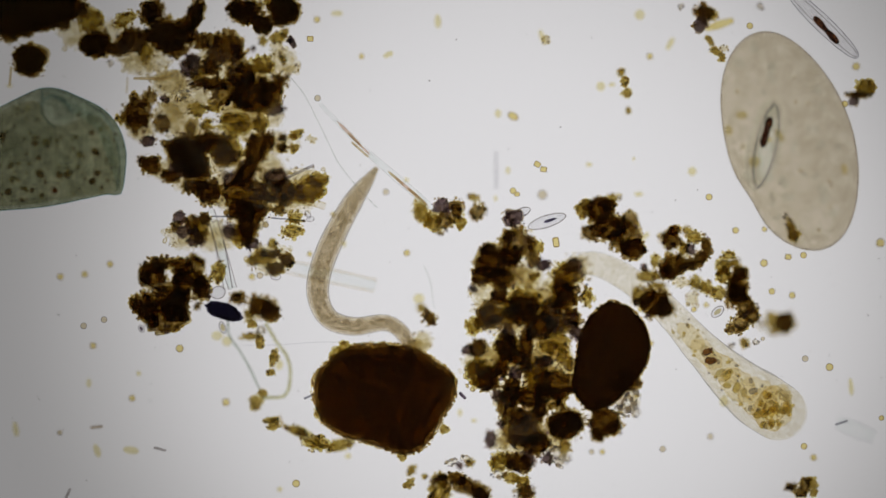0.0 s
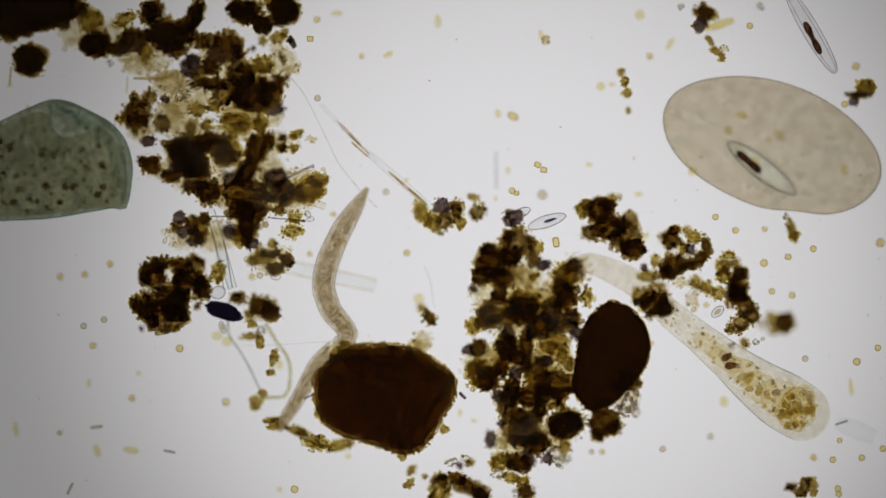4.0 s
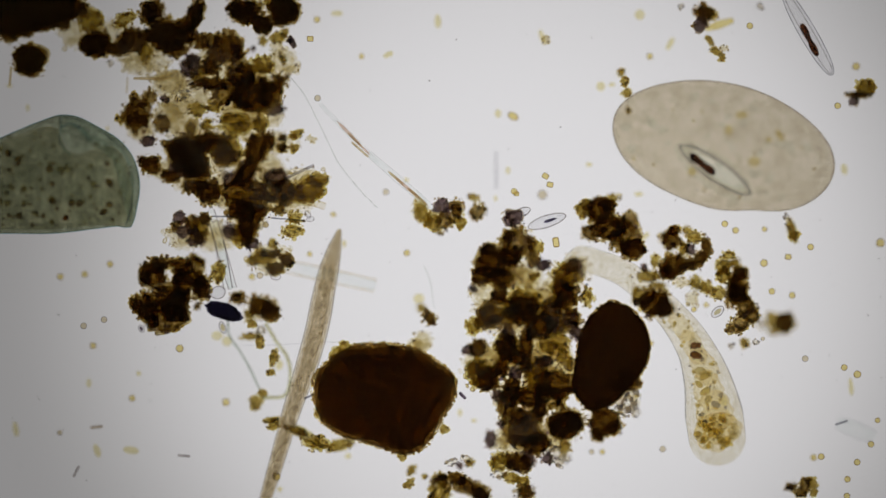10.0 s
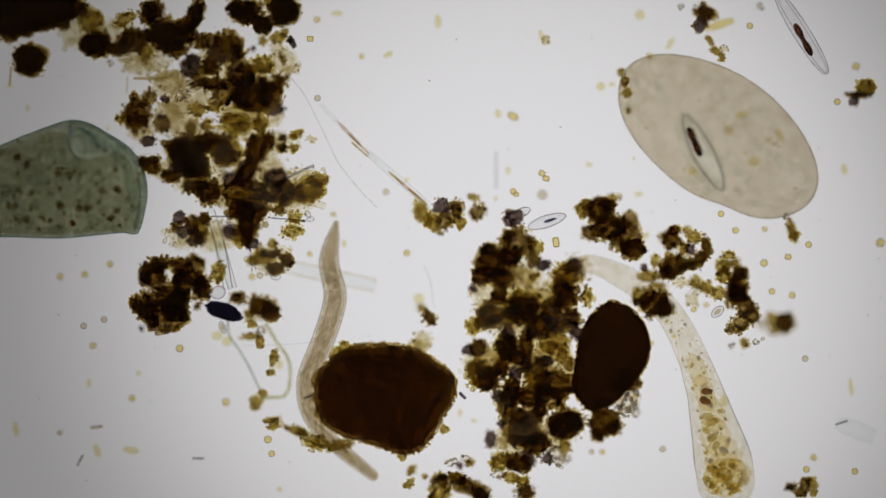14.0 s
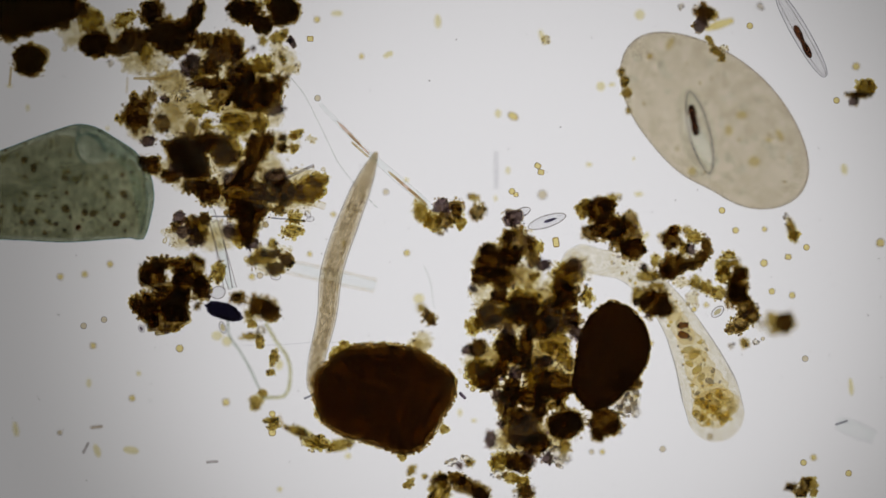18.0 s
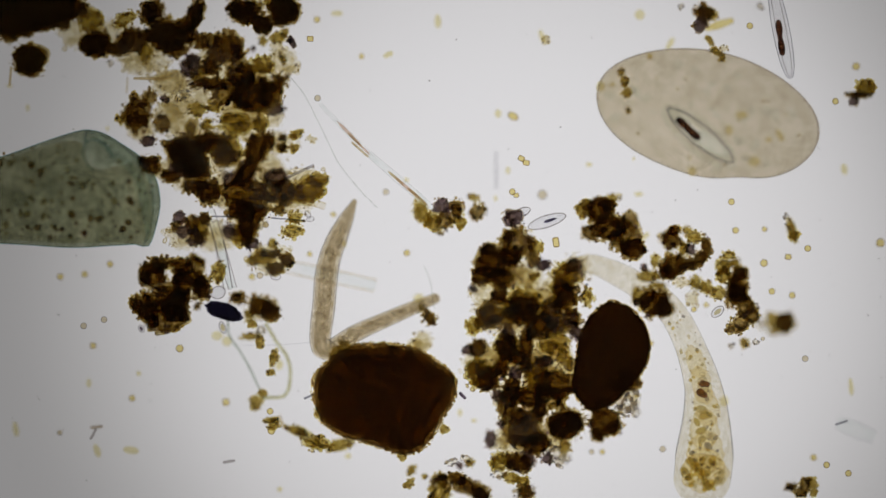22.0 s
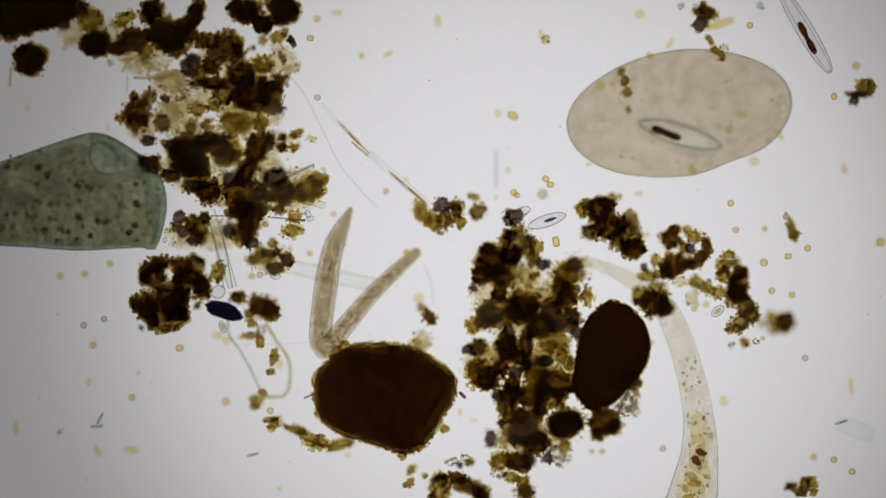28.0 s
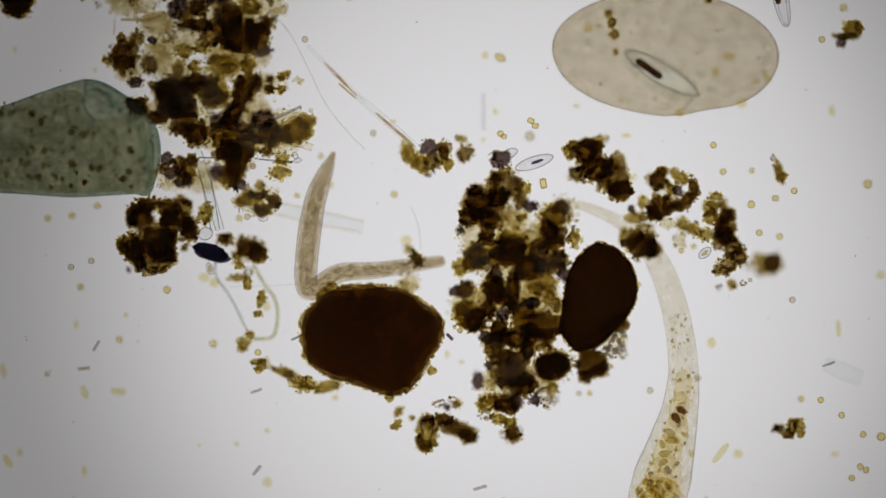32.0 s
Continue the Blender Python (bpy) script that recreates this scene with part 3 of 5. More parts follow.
clump("grey amber humus clump at a needle's end", [(746, 376, 14, 24, -20, AMBER), (766, 392, 16, 18, 0, AMBER), (782, 364, 16, 16, 0, BLUE), (808, 370, 14, 18, 0, DARK), (790, 392, 20, 14, 0, BROWN), (846, 376, 13, 16, 0, BROWN), (815, 394, 14, 12, 0, AMBER), (838, 350, 9, 8), (778, 408, 12, 8, 0, GREY)], AMBER)
clump("small dark grain with amber edge", [(760, 563, 16, 13), (746, 545, 8, 8, 0, AMBER)], z=0.10)
clump("dark brown humus mass of round grains", [(915, 432, 33, 28), (908, 386, 20, 16, 0, BLUE), (868, 464, 30, 28), (852, 490, 18, 18), (890, 492, 26, 22), (944, 460, 15, 14), (906, 456, 22, 20), (952, 436, 12, 12, 0, AMBER), (962, 470, 12, 10, 0, BLUE), (838, 512, 8, 9, 0, BLUE), (864, 442, 12, 12, 0, BLUE)])
clump("brown humus mass with amber gaps", [(866, 560, 26, 28), (838, 578, 14, 18, 0, AMBER), (896, 560, 20, 18), (924, 542, 40, 32, 0, AMBER), (926, 548, 30, 26), (956, 578, 30, 24), (976, 552, 22, 22), (1000, 490, 28, 24, 0, AMBER), (992, 512, 20, 18, 0, AMBER),
      (1002, 526, 24, 28), (1010, 566, 20, 20), (962, 520, 16, 12, 0, PALE), (884, 524, 15, 14, 0, DARK), (985, 576, 16, 15, 0, DARK), (900, 588, 14, 13, 0, BLUE), (940, 590, 14, 13)], BROWN)
clump("slate and amber flaky grains", [(1018, 470, 16, 14, 0, BLUE), (1024, 490, 10, 12, 0, GREY), (1040, 526, 12, 18, 0, AMBER), (1030, 512, 12, 12, 0, GREY)], AMBER)
clump("pale amber slime in a gap", [(930, 490, 26, 18, 0, PALE), (944, 490, 10, 7, 0, AMBER), (938, 506, 5, 4), (918, 482, 12, 14, 0, PALE)], PALE, crumbs=0.3, specks=0.6)
clump("brown humus mass of many grains", [(895, 612, 26, 24, 0, AMBER), (898, 616, 22, 20), (930, 612, 14, 26), (932, 644, 12, 20), (852, 664, 28, 28, 0, AMBER), (862, 672, 22, 22), (838, 650, 14, 12, 0, AMBER), (888, 652, 14, 20), (905, 686, 18, 22), (946, 654, 24, 20, 0, AMBER),
      (985, 682, 34, 26), (950, 672, 20, 16, 0, AMBER), (938, 702, 28, 24), (955, 722, 14, 16, 0, DARK), (846, 616, 18, 16), (828, 620, 10, 9, 0, BLUE), (916, 634, 14, 14, 0, DARK), (966, 640, 13, 12), (880, 700, 12, 12, 0, BLUE), (962, 690, 14, 13, 0, DARK), (912, 660, 13, 12, 0, BLUE)], BROWN)
clump("amber brown humus grains", [(990, 600, 20, 16, 0, AMBER), (970, 612, 20, 12, 0, AMBER), (995, 630, 11, 20), (975, 625, 6, 6), (1008, 645, 8, 14, 0, AMBER), (960, 640, 16, 10, 0, AMBER), (1020, 590, 12, 14, 0, BLUE)], AMBER)
clump("olive black rounded humus grain", [(1000, 751, 38, 31, -10), (1002, 750, 30, 24)], crumbs=0.5)
clump("black ragged humus grain", [(1068, 746, 28, 26), (1086, 756, 16, 18), (1058, 770, 14, 12)])
clump("brown humus mass with dark grains", [(925, 768, 36, 26), (975, 706, 28, 20), (905, 706, 18, 24), (942, 738, 24, 14), (950, 786, 24, 20), (916, 738, 22, 14), (890, 728, 9, 32, -12), (885, 818, 20, 18, 0, AMBER), (918, 820, 24, 18), (934, 812, 16, 14), (895, 770, 20, 22, 0, PALE), (868, 778, 11, 18, 0, BLUE), (888, 752, 8, 7, 0, BLUE)])
clump("grey glassy crumbs", [(985, 806, 18, 14, 0, GREY), (968, 812, 11, 11, 0, BLUE), (990, 818, 9, 9, 0, GREY), (1004, 812, 8, 8, 0, GREY), (1000, 792, 12, 12, 0, AMBER), (972, 792, 12, 8, 0, GREY)], GREY)
clump("grey loose floc of fine crumbs", [(1112, 712, 18, 20, 0, GREY), (1120, 700, 12, 12, 0, GREY), (1104, 726, 12, 12, 0, GREY), (1126, 730, 8, 8, 0, GREY)], GREY, crumbs=1.5, specks=1.5)
clump("dark grain with slate edge", [(930, 872, 18, 16), (925, 852, 14, 10, 0, AMBER), (905, 846, 16, 10, 0, AMBER), (884, 838, 14, 10, 0, GREY)])
clump("black brown humus clump of round grains", [(1058, 372, 26, 24), (1076, 366, 16, 14), (1046, 412, 20, 14), (1078, 402, 34, 28), (1110, 424, 28, 30), (1120, 440, 24, 20), (1116, 388, 16, 16), (1030, 372, 11, 16, 0, AMBER), (1040, 362, 10, 10, 0, AMBER), (1085, 350, 12, 8, 0, AMBER)])
clump("brown humus clump with amber ring", [(1186, 424, 18, 20), (1194, 408, 12, 10), (1192, 470, 22, 24), (1180, 482, 16, 14), (1224, 468, 20, 12), (1240, 456, 12, 12), (1250, 436, 10, 20), (1228, 420, 16, 12, 0, AMBER), (1222, 442, 12, 10), (1210, 440, 10, 14, 0, AMBER), (1160, 462, 8, 12, 0, AMBER), (1216, 408, 10, 8, 0, AMBER)])
clump("amber brown grain cluster over a neck", [(1160, 538, 30, 26), (1130, 524, 14, 18, 0, AMBER), (1150, 520, 16, 12), (1128, 534, 8, 8, 0, BLUE), (1176, 546, 16, 18), (1165, 505, 14, 7, 0, AMBER)], z=0.085)
clump("amber fine floc", [(1145, 490, 16, 12, 0, AMBER), (1160, 488, 10, 8, 0, AMBER), (1140, 474, 7, 6, 0, BLUE), (1230, 500, 12, 12, 0, AMBER), (1250, 510, 14, 12, 0, AMBER), (1270, 520, 12, 14, 0, AMBER), (1225, 530, 14, 12, 0, PALE), (1205, 500, 14, 10, 0, PALE), (1280, 488, 14, 14, 0, AMBER)], AMBER, specks=1.3)
clump("amber floc beside dark grains", [(1290, 452, 14, 8, 0, AMBER), (1278, 472, 16, 14, 0, AMBER), (1294, 466, 9, 8, 0, AMBER), (1304, 470, 8, 14)], AMBER, 0.09)
clump("tall black humus grain", [(1306, 510, 20, 34, 5), (1296, 520, 14, 26), (1310, 484, 14, 14), (1318, 540, 16, 20), (1308, 574, 26, 16, -25), (1330, 556, 14, 22)], specks=1.3)
clump("blurred olive brown grain", [(1390, 570, 20, 18), (1366, 566, 10, 14, 0, AMBER), (1348, 574, 7, 8, 0, AMBER), (1374, 586, 14, 8, 0, AMBER)], z=0.19)
clump("small yellow amber grain with specks", [(1318, 608, 9, 8, 0, AMBER), (1295, 612, 5, 4, 0, GREY), (1338, 606, 5, 6, 0, GREY)], AMBER, specks=1.5)
clump("black humus flake with amber crumbs", [(1520, 168, 24, 7, 0), (1530, 154, 18, 14, 0, AMBER), (1510, 180, 9, 8, 0, BLUE), (1542, 154, 8, 14, 0, AMBER)])
clump("black and amber humus crumbs", [(1400, 862, 14, 8, -15), (1424, 860, 10, 16), (1438, 856, 9, 12, 0, AMBER), (1416, 872, 14, 8), (1440, 872, 7, 9, 0, AMBER)])
clump("dark brown grain with slate side", [(1247, 22, 16, 19), (1240, 44, 15, 12, 0, BLUE), (1262, 28, 10, 8, 0, AMBER)])
clump("small amber grains in a row", [(1099, 128, 8, 9, 0, AMBER), (1106, 142, 9, 8, 0, AMBER), (1110, 165, 10, 11, 0, AMBER), (1106, 150, 5, 8, 0, AMBER), (1112, 196, 7, 6, 0, AMBER)], AMBER, 0.0, 0.25, 0.3)
clump("amber wedge of humus", [(1402, 408, 9, 22, -25, AMBER), (1394, 392, 6, 14, -10, GREY), (1406, 418, 8, 10, 0, AMBER)], AMBER)
clump("dark humus band with amber ends", [(832, 862, 36, 15, 28), (808, 846, 22, 10, 10), (852, 878, 16, 12)], specks=1.3)
clump("oval olive humus ring with paler middle", [(778 + 13 * math.cos(a) - 4 * math.sin(a), 871 + 4 * math.cos(a) + 27 * math.sin(a), 9, 9, 0, BROWN if k % 3 else AMBER) for k, a in enumerate(np.linspace(0, 6.283, 13)[:-1])] + [(778, 871, 11, 22, 0, AMBER)], AMBER, crumbs=0.3, specks=0.8)
clump("small blurred amber grains", [(728, 832, 7, 11, 25, AMBER), (724, 856, 12, 7, -25, AMBER), (752, 842, 5, 5, 0, AMBER)], AMBER, 0.0)
clump("slate glassy specks", [(814, 824, 6, 6, 0, BLUE), (832, 820, 9, 7, 0, AMBER), (800, 818, 12, 6, 0, GREY), (826, 812, 9, 6, 0, GREY)], GREY, specks=1.5)
clump("small amber crumbs on a thread", [(444, 596, 16, 7, 0, AMBER), (460, 606, 8, 14, 0, AMBER), (462, 584, 7, 8, 0, GREY), (484, 634, 8, 16, 25, AMBER), (480, 660, 8, 6, 0, AMBER)], AMBER, 0.0)
clump("amber crumbs at a thread's end", [(454, 712, 12, 14, -40, AMBER), (466, 696, 8, 8, 0, AMBER), (484, 752, 12, 10, 0, AMBER), (478, 744, 14, 6, -20, AMBER)], AMBER, 0.0)
clump("olive amber rod with dark lumps", [(528, 764, 24, 9, 22, AMBER), (560, 784, 30, 14, 10, AMBER), (602, 788, 26, 11, -5, AMBER), (532, 766, 10, 8), (560, 784, 8, 8)], AMBER, 0.005, crumbs=0.5)
clump("pale fawn blurred lump behind the brown ball", [(748, 604, 22, 18, 0, PALE), (732, 612, 16, 14, 0, PALE), (744, 612, 20, 14, 0, PALE)], PALE, 0.0, 0.2, 0.3)
clump("tiny grey crumbs", [(1345, 12, 7, 6, 0, GREY), (1205, 12, 5, 5, 0, GREY), (966, 70, 8, 9, 0, PALE)], GREY, specks=1.3)
clump("pale amber slime among brown grains", [(880, 470, 40, 34, 0, PALE), (950, 530, 46, 36, 0, PALE), (890, 560, 50, 36, 0, PALE), (965, 605, 44, 34, 0, PALE), (900, 630, 46, 36, 0, PALE), (950, 665, 44, 36, 0, PALE), (900, 700, 30, 30, 0, PALE), (880, 640, 34, 30, 0, PALE), (970, 640, 34, 26, 0, PALE), (930, 580, 34, 26, 0, PALE), (930, 750, 40, 34, 0, PALE), (990, 560, 30, 34, 0, PALE), (995, 500, 28, 36, 0, PALE), (905, 790, 34, 24, 0, PALE), (870, 520, 40, 30, 0, PALE), (850, 640, 34, 36, 0, PALE), (930, 490, 36, 30, 0, PALE), (1015, 480, 30, 30, 0, PALE), (985, 770, 36, 26, 0, PALE), (1000, 640, 24, 36, 0, PALE)], PALE, crumbs=0.5, specks=0.5, thick=0.5)
clump("pale amber slime among dark brown grains", [(210, 60, 44, 26, 0, PALE), (250, 90, 40, 22, 0, PALE), (380, 120, 44, 34, 0, PALE), (450, 150, 40, 40, 0, PALE), (420, 200, 46, 34, 0, PALE), (380, 270, 46, 40, 0, PALE), (440, 290, 40, 40, 0, PALE), (400, 340, 46, 36, 0, PALE), (470, 345, 36, 30, 0, PALE), (520, 350, 40, 28, 0, PALE), (330, 310, 34, 24, 0, PALE), (440, 390, 36, 22, 0, PALE), (300, 150, 36, 24, 0, PALE), (300, 205, 36, 28, 0, PALE), (350, 175, 34, 26, 0, PALE), (470, 205, 34, 24, 0, PALE), (495, 255, 34, 22, 0, PALE), (540, 325, 40, 30, 0, PALE), (330, 415, 40, 26, 0, PALE), (385, 425, 36, 22, 0, PALE), (250, 225, 30, 26, 0, PALE), (480, 300, 34, 26, 0, PALE), (500, 110, 32, 26, 0, PALE), (245, 115, 34, 20, 0, PALE), (130, 60, 30, 26, 0, PALE), (290, 300, 30, 20, 0, PALE), (480, 460, 40, 26, 0, PALE)], PALE, crumbs=0.5, specks=0.5, thick=0.5)


# ---- the two large grains ----
def big_grain(name, label, x, y, radii, high, z, skins, turn=0.0, rough=1.0, crumbs=520):
    """A big crusted grain whose plan is given by radii at even angles, clockwise from the right."""
    root = thing(name, x, y, z, label, "humus grain")
    k = len(radii)
    pts, fcs, slots = [], [], []
    for j, (_, size) in enumerate(skins):
        verts, faces = BALLS[6 if j == 0 else 5]
        n0 = len(pts)
        for v in verts:
            a = (math.atan2(-v.y, v.x) - radians(turn)) % (2 * math.pi) / (2 * math.pi) * k
            i, f = int(a) % k, a - int(a)
            r = (radii[i] * (1 - f) + radii[(i + 1) % k] * f) / 1000
            w = v + Vector((0.37 * j, 0, 0))
            n = rough * (0.03 * noise.noise(w * 5) + 0.035 * noise.noise(w * 11) + 0.03 * abs(noise.noise(w * 24)) + 0.014 * noise.noise(w * 55)) - 0.012
            # the inner skins lie flatter, pressed by the cover glass
            pts.append((v.x * r * size * (1 + n), v.y * r * size * (1 + n), high * (1 + v.z * size * (1 + n) / (1 + 1.5 * j))))
        if j:
            fcs.append((0, n0, n0 + 1))
            slots.append(0)
        fcs += [[i + n0 for i in f] for f in faces]
        slots += [j] * len(faces)
    part("crust", mesh_of("crust", pts, fcs, [m for m, _ in skins], slots), root)
    spots, spots2 = [], []
    for _ in range(crumbs):
        a, q = rng.uniform(0, 2 * math.pi), rng.uniform(0.965, 1.03)
        j = (a - radians(turn)) % (2 * math.pi) / (2 * math.pi) * k
        i, f = int(j) % k, j - int(j)
        r = (radii[i] * (1 - f) + radii[(i + 1) % k] * f) / 1000 * q
        (spots if rng.random() < 0.6 else spots2).append(((r * math.cos(a), -r * math.sin(a), high * rng.uniform(0.6, 1.2)), rng.uniform(0.8, 2.3) / 1000))
    dust(root, spots, M_AMBER, "rind")
    dust(root, spots2, M_FILM, "rind")
    return root


brown_ball = big_grain("brown_humus_ball", "large dark brown crusted humus ball with ragged amber edge", 684, 706, (121, 104, 105, 109, 102, 89, 83, 89, 104, 122, 129, 134, 123, 114, 103, 98, 100, 106, 112, 128), 0.036, 0.0, ((M_RUST, 1.0), (M_CRUST, 0.98), (M_RUSTDARK, 0.93), (M_HEART, 0.80)), crumbs=760)
for x, y, r in ((598, 630, 17), (792, 682, 17), (572, 668, 14), (568, 730, 13), (786, 760, 9), (712, 808, 9), (610, 614, 12)):
    part("crumb", GRAINS[AMBER][1], brown_ball, at(x, y, 0.09) - brown_ball.location, rng.uniform(0, 6), (r / 1000, r / 1000, r / 1000), "amber crumb on the edge")
black_oval = big_grain("black_humus_oval", "large smooth black oval humus grain", 1080, 628, (67, 64, 62, 68, 89, 106, 93, 70, 60, 62, 69, 81, 96, 90, 81, 73), 0.036, 0.0, ((M_RUST, 1.0), (M_BLACK, 0.98)), rough=1.4, crumbs=300)
part("knob", GRAINS[DARK][2], black_oval, at(1114, 676, 0.06) - black_oval.location, 0, (0.022, 0.02, 0.02), "slate black knob")


# ---- animals that bend: chains of rigid rings ----
def ring_mesh(name, w0, w1, long, flat, mats, start, first, seam=0.86, over=0.25):
    """One ring of a soft body: it starts hollow about its own joint and ends rounded about the next one, so that the chain can bend."""
    cols = [math.sin(math.pi / 2 * k / 7) for k in range(-7, 8)]
    last = len(cols) - 1
    verts, faces, slots, spread, known = [], [], [], [], {}

    def corner(i, j, sign):
        c, f = cols[i], j / 2
        round_ = math.sqrt(max(0.0, 1 - c * c))
        x0, x1 = (-w0 if first else w0) * round_, long + over + w1 * round_
        x, w = x0 + (x1 - x0) * f, w0 + (w1 - w0) * f
        key = (i, j, 0 if i in (0, last) else sign)
        if key not in known:
            known[key] = len(verts)
            verts.append((x / 1000, c * w / 1000, sign * flat * w * round_ / 1000))
        spread.append(((start + x) / 1000, c * w / 1000 + (0.4 if sign > 0 else 0.9)))
        return known[key]
    for sign in (1, -1):
        for i in range(last):
            edge = 1 if max(abs(cols[i]), abs(cols[i + 1])) > seam + 0.09 else 0
            for j in range(2):
                q = ((i, j), (i, j + 1), (i + 1, j + 1), (i + 1, j))
                faces.append([corner(*k, sign) for k in (q if sign < 0 else q[::-1])])
                slots.append(edge)
    me = mesh_of(name, verts, faces, mats, slots)
    me.uv_layers.new(name="grain").data.foreach_set("uv", [c for uv in spread for c in uv])
    return me


def chain(name, label, category, x, y, z, length, count, profile, flat, mats, seam):
    """A body of count rings; profile: (share of the length, half width)."""
    root = thing(name, x, y, z, label, category)
    step = (length - profile[-1][1]) / count
    us, ws = [p[0] for p in profile], [p[1] for p in profile]
    rings = []
    for i in range(count):
        w0, w1 = np.interp(i / count, us, ws), np.interp((i + 1) / count, us, ws)
        rings.append(part("body_ring", ring_mesh("body_ring", w0, w1, step, flat, mats[:2], i * step, i == 0, seam), root))
        for share in (0.84, 0.58) if len(mats) > 2 else ():
            # the denser inner plasm
            part("core", ring_mesh("core", share * w0, share * w1, step, flat, [mats[2]] * 2, i * step + 1700 * share, i == 0, seam), rings[-1])
    return root, rings, step


def bend(line, t, *pts):
    line.append((t, pts))


def key_chain(root, rings, step, line, heights, end, from_tail=False, bulge=((0, 0), (1, 0))):
    """Lays the rings along the body's line at each time, and keys them. heights: (share of the length, height);
    bulge: how far the body leans out to its left of the line, (way from the tail, offset)."""
    n = len(rings)
    times = [t for t, _ in line]
    joints = []
    for _, p in line:
        if from_tail:
            joints.append(laid(p, [end + (n - k) * step for k in range(n + 1)], True)[0])
        else:
            give = min(1.02, max(0.96, (laid(p, ())[1] - end) / (n * step)))
            joints.append(laid(p, [k * step * give for k in range(n + 1)])[0])
    joints = np.array(joints)
    ahead = np.gradient(joints, axis=1)
    ahead /= np.linalg.norm(ahead, axis=2, keepdims=True)
    lean = np.interp([(n - k) * step for k in range(n + 1)], *zip(*bulge))
    joints += np.stack((ahead[:, :, 1], -ahead[:, :, 0]), 2) * lean[None, :, None]
    high = np.interp(np.arange(n) / n, *zip(*heights))
    every = sorted(set(times) | set(np.round(np.arange(0, 32.01, 0.5), 3)))
    flat = joints.reshape(len(times), -1)
    slope = np.zeros_like(flat)
    ts = np.array(times)
    for i in range(1, len(times) - 1):
        a, b = (flat[i] - flat[i - 1]) / (ts[i] - ts[i - 1]), (flat[i + 1] - flat[i]) / (ts[i + 1] - ts[i])
        slope[i] = np.where(a * b > 0, 2 * a * b / np.where(a * b > 0, a + b, 1), 0)
    rows = [[] for _ in rings]
    for t in every:
        i = min(max(int(np.searchsorted(ts, t, side="right")) - 1, 0), len(times) - 2)
        d = ts[i + 1] - ts[i]
        s = (t - ts[i]) / d
        now = ((1 + 2 * s) * (1 - s) ** 2 * flat[i] + s * (1 - s) ** 2 * d * slope[i] + s * s * (3 - 2 * s) * flat[i + 1] + s * s * (s - 1) * d * slope[i + 1]).reshape(-1, 2)
        for k in range(n):
            a, b = now[k], now[k + 1]
            p = at(a[0], a[1], high[k]) - root.location
            rows[k].append((t, Matrix.Translation(p) @ Matrix.Rotation(math.atan2(-(b[1] - a[1]), b[0] - a[0]), 4, "Z")))
    for ring, r in zip(rings, rows):
        walk(ring, r)


WORM_Z, FLASK_Z = 0.078, 0.08
worm, worm_rings, worm_step = chain("worm_ciliate", "long fawn translucent worm-like ciliate bending beside the brown ball", "ciliate", 590, 500, WORM_Z, 522, 44,
                                    ((0, 5), (0.06, 13), (0.14, 18.5), (0.28, 21), (0.45, 20.5), (0.6, 17.5), (0.75, 15), (0.9, 13), (1, 10)), 0.8, [M_WORM, M_WORMRIM, M_WORMRIDGE], 0.84)
FLASK = 660
flask, flask_rings, flask_step = chain("flask_ciliate", "pale straw flask-shaped ciliate full of food vacuoles, neck under the grains", "ciliate", 1230, 620, FLASK_Z, FLASK, 46,
                                       [(1 - d / (FLASK - 48), w) for d, w in ((612, 8), (540, 11), (480, 16), (420, 21.5), (360, 23.5), (300, 24.5), (230, 27), (160, 33.5), (100, 43), (45, 52), (0, 51))], 0.45, [M_FLASK, M_FLASKRIM], 0.9)
FLECKS = [lump_mesh("granule", 60 + i, 2, 0.6, [m]) for i, m in enumerate((M_FLECK, M_HALO, M_FLECK, M_HALO))]
ROUND_FOOD = [lump_mesh("food_vacuole", 70 + i, 3, 0.55, [m]) for i, m in enumerate((M_ROUNDVAC, M_KNOBPALE, M_GREYRIM, M_VAC, M_HALO, M_CELL))]
# (ring, sideways, along, radius, which): two brown balls in a halo, an amber pair, single grey and amber ones
for k, side, x, r, which in ((33, 0, 10, 16, 4), (33, 3, 8, 9.5, 0), (34, -4, 10, 10.5, 0), (36, -7, 12, 10, 3), (37, -2, 10, 9, 1), (37, 6, 8, 6, 3), (38, -16, 8, 7, 1), (36, 16, 8, 4.5, 1), (37, 22, 10, 3.5, 2), (35, 4, 8, 4.5, 2), (34, 8, 8, 3, 2),
                             (39, -8, 10, 9, 1), (40, -6, 12, 8, 3), (41, 6, 10, 8, 2), (40, 18, 8, 5, 2), (42, -22, 10, 5, 2), (43, -16, 10, 4.5, 2), (41, -26, 6, 4, 1)):
    part("food_vacuole", ROUND_FOOD[which], flask_rings[k], (x / 1000, side / 1000, -0.002), rng.uniform(0, 3), (1.05 * r / 1000, 0.66 * r / 1000, 0.005))
for k, side, x, long, wide in ((30, 0, 8, 30, 13), (33, -2, 8, 32, 15), (36, 2, 8, 34, 18), (39, -2, 8, 36, 22), (42, 2, 8, 36, 27), (44, 0, 8, 34, 32), (45, 2, 4, 34, 34)):
    part("endoplasm", lump_mesh("endoplasm", 80 + k, 4, 0.35, [M_HAZE]), flask_rings[k], (x / 1000, side / 1000, -0.002), rng.uniform(-0.2, 0.2), (long / 1000, 1.22 * wide / 1000, 0.007), "warm granular inner plasm")
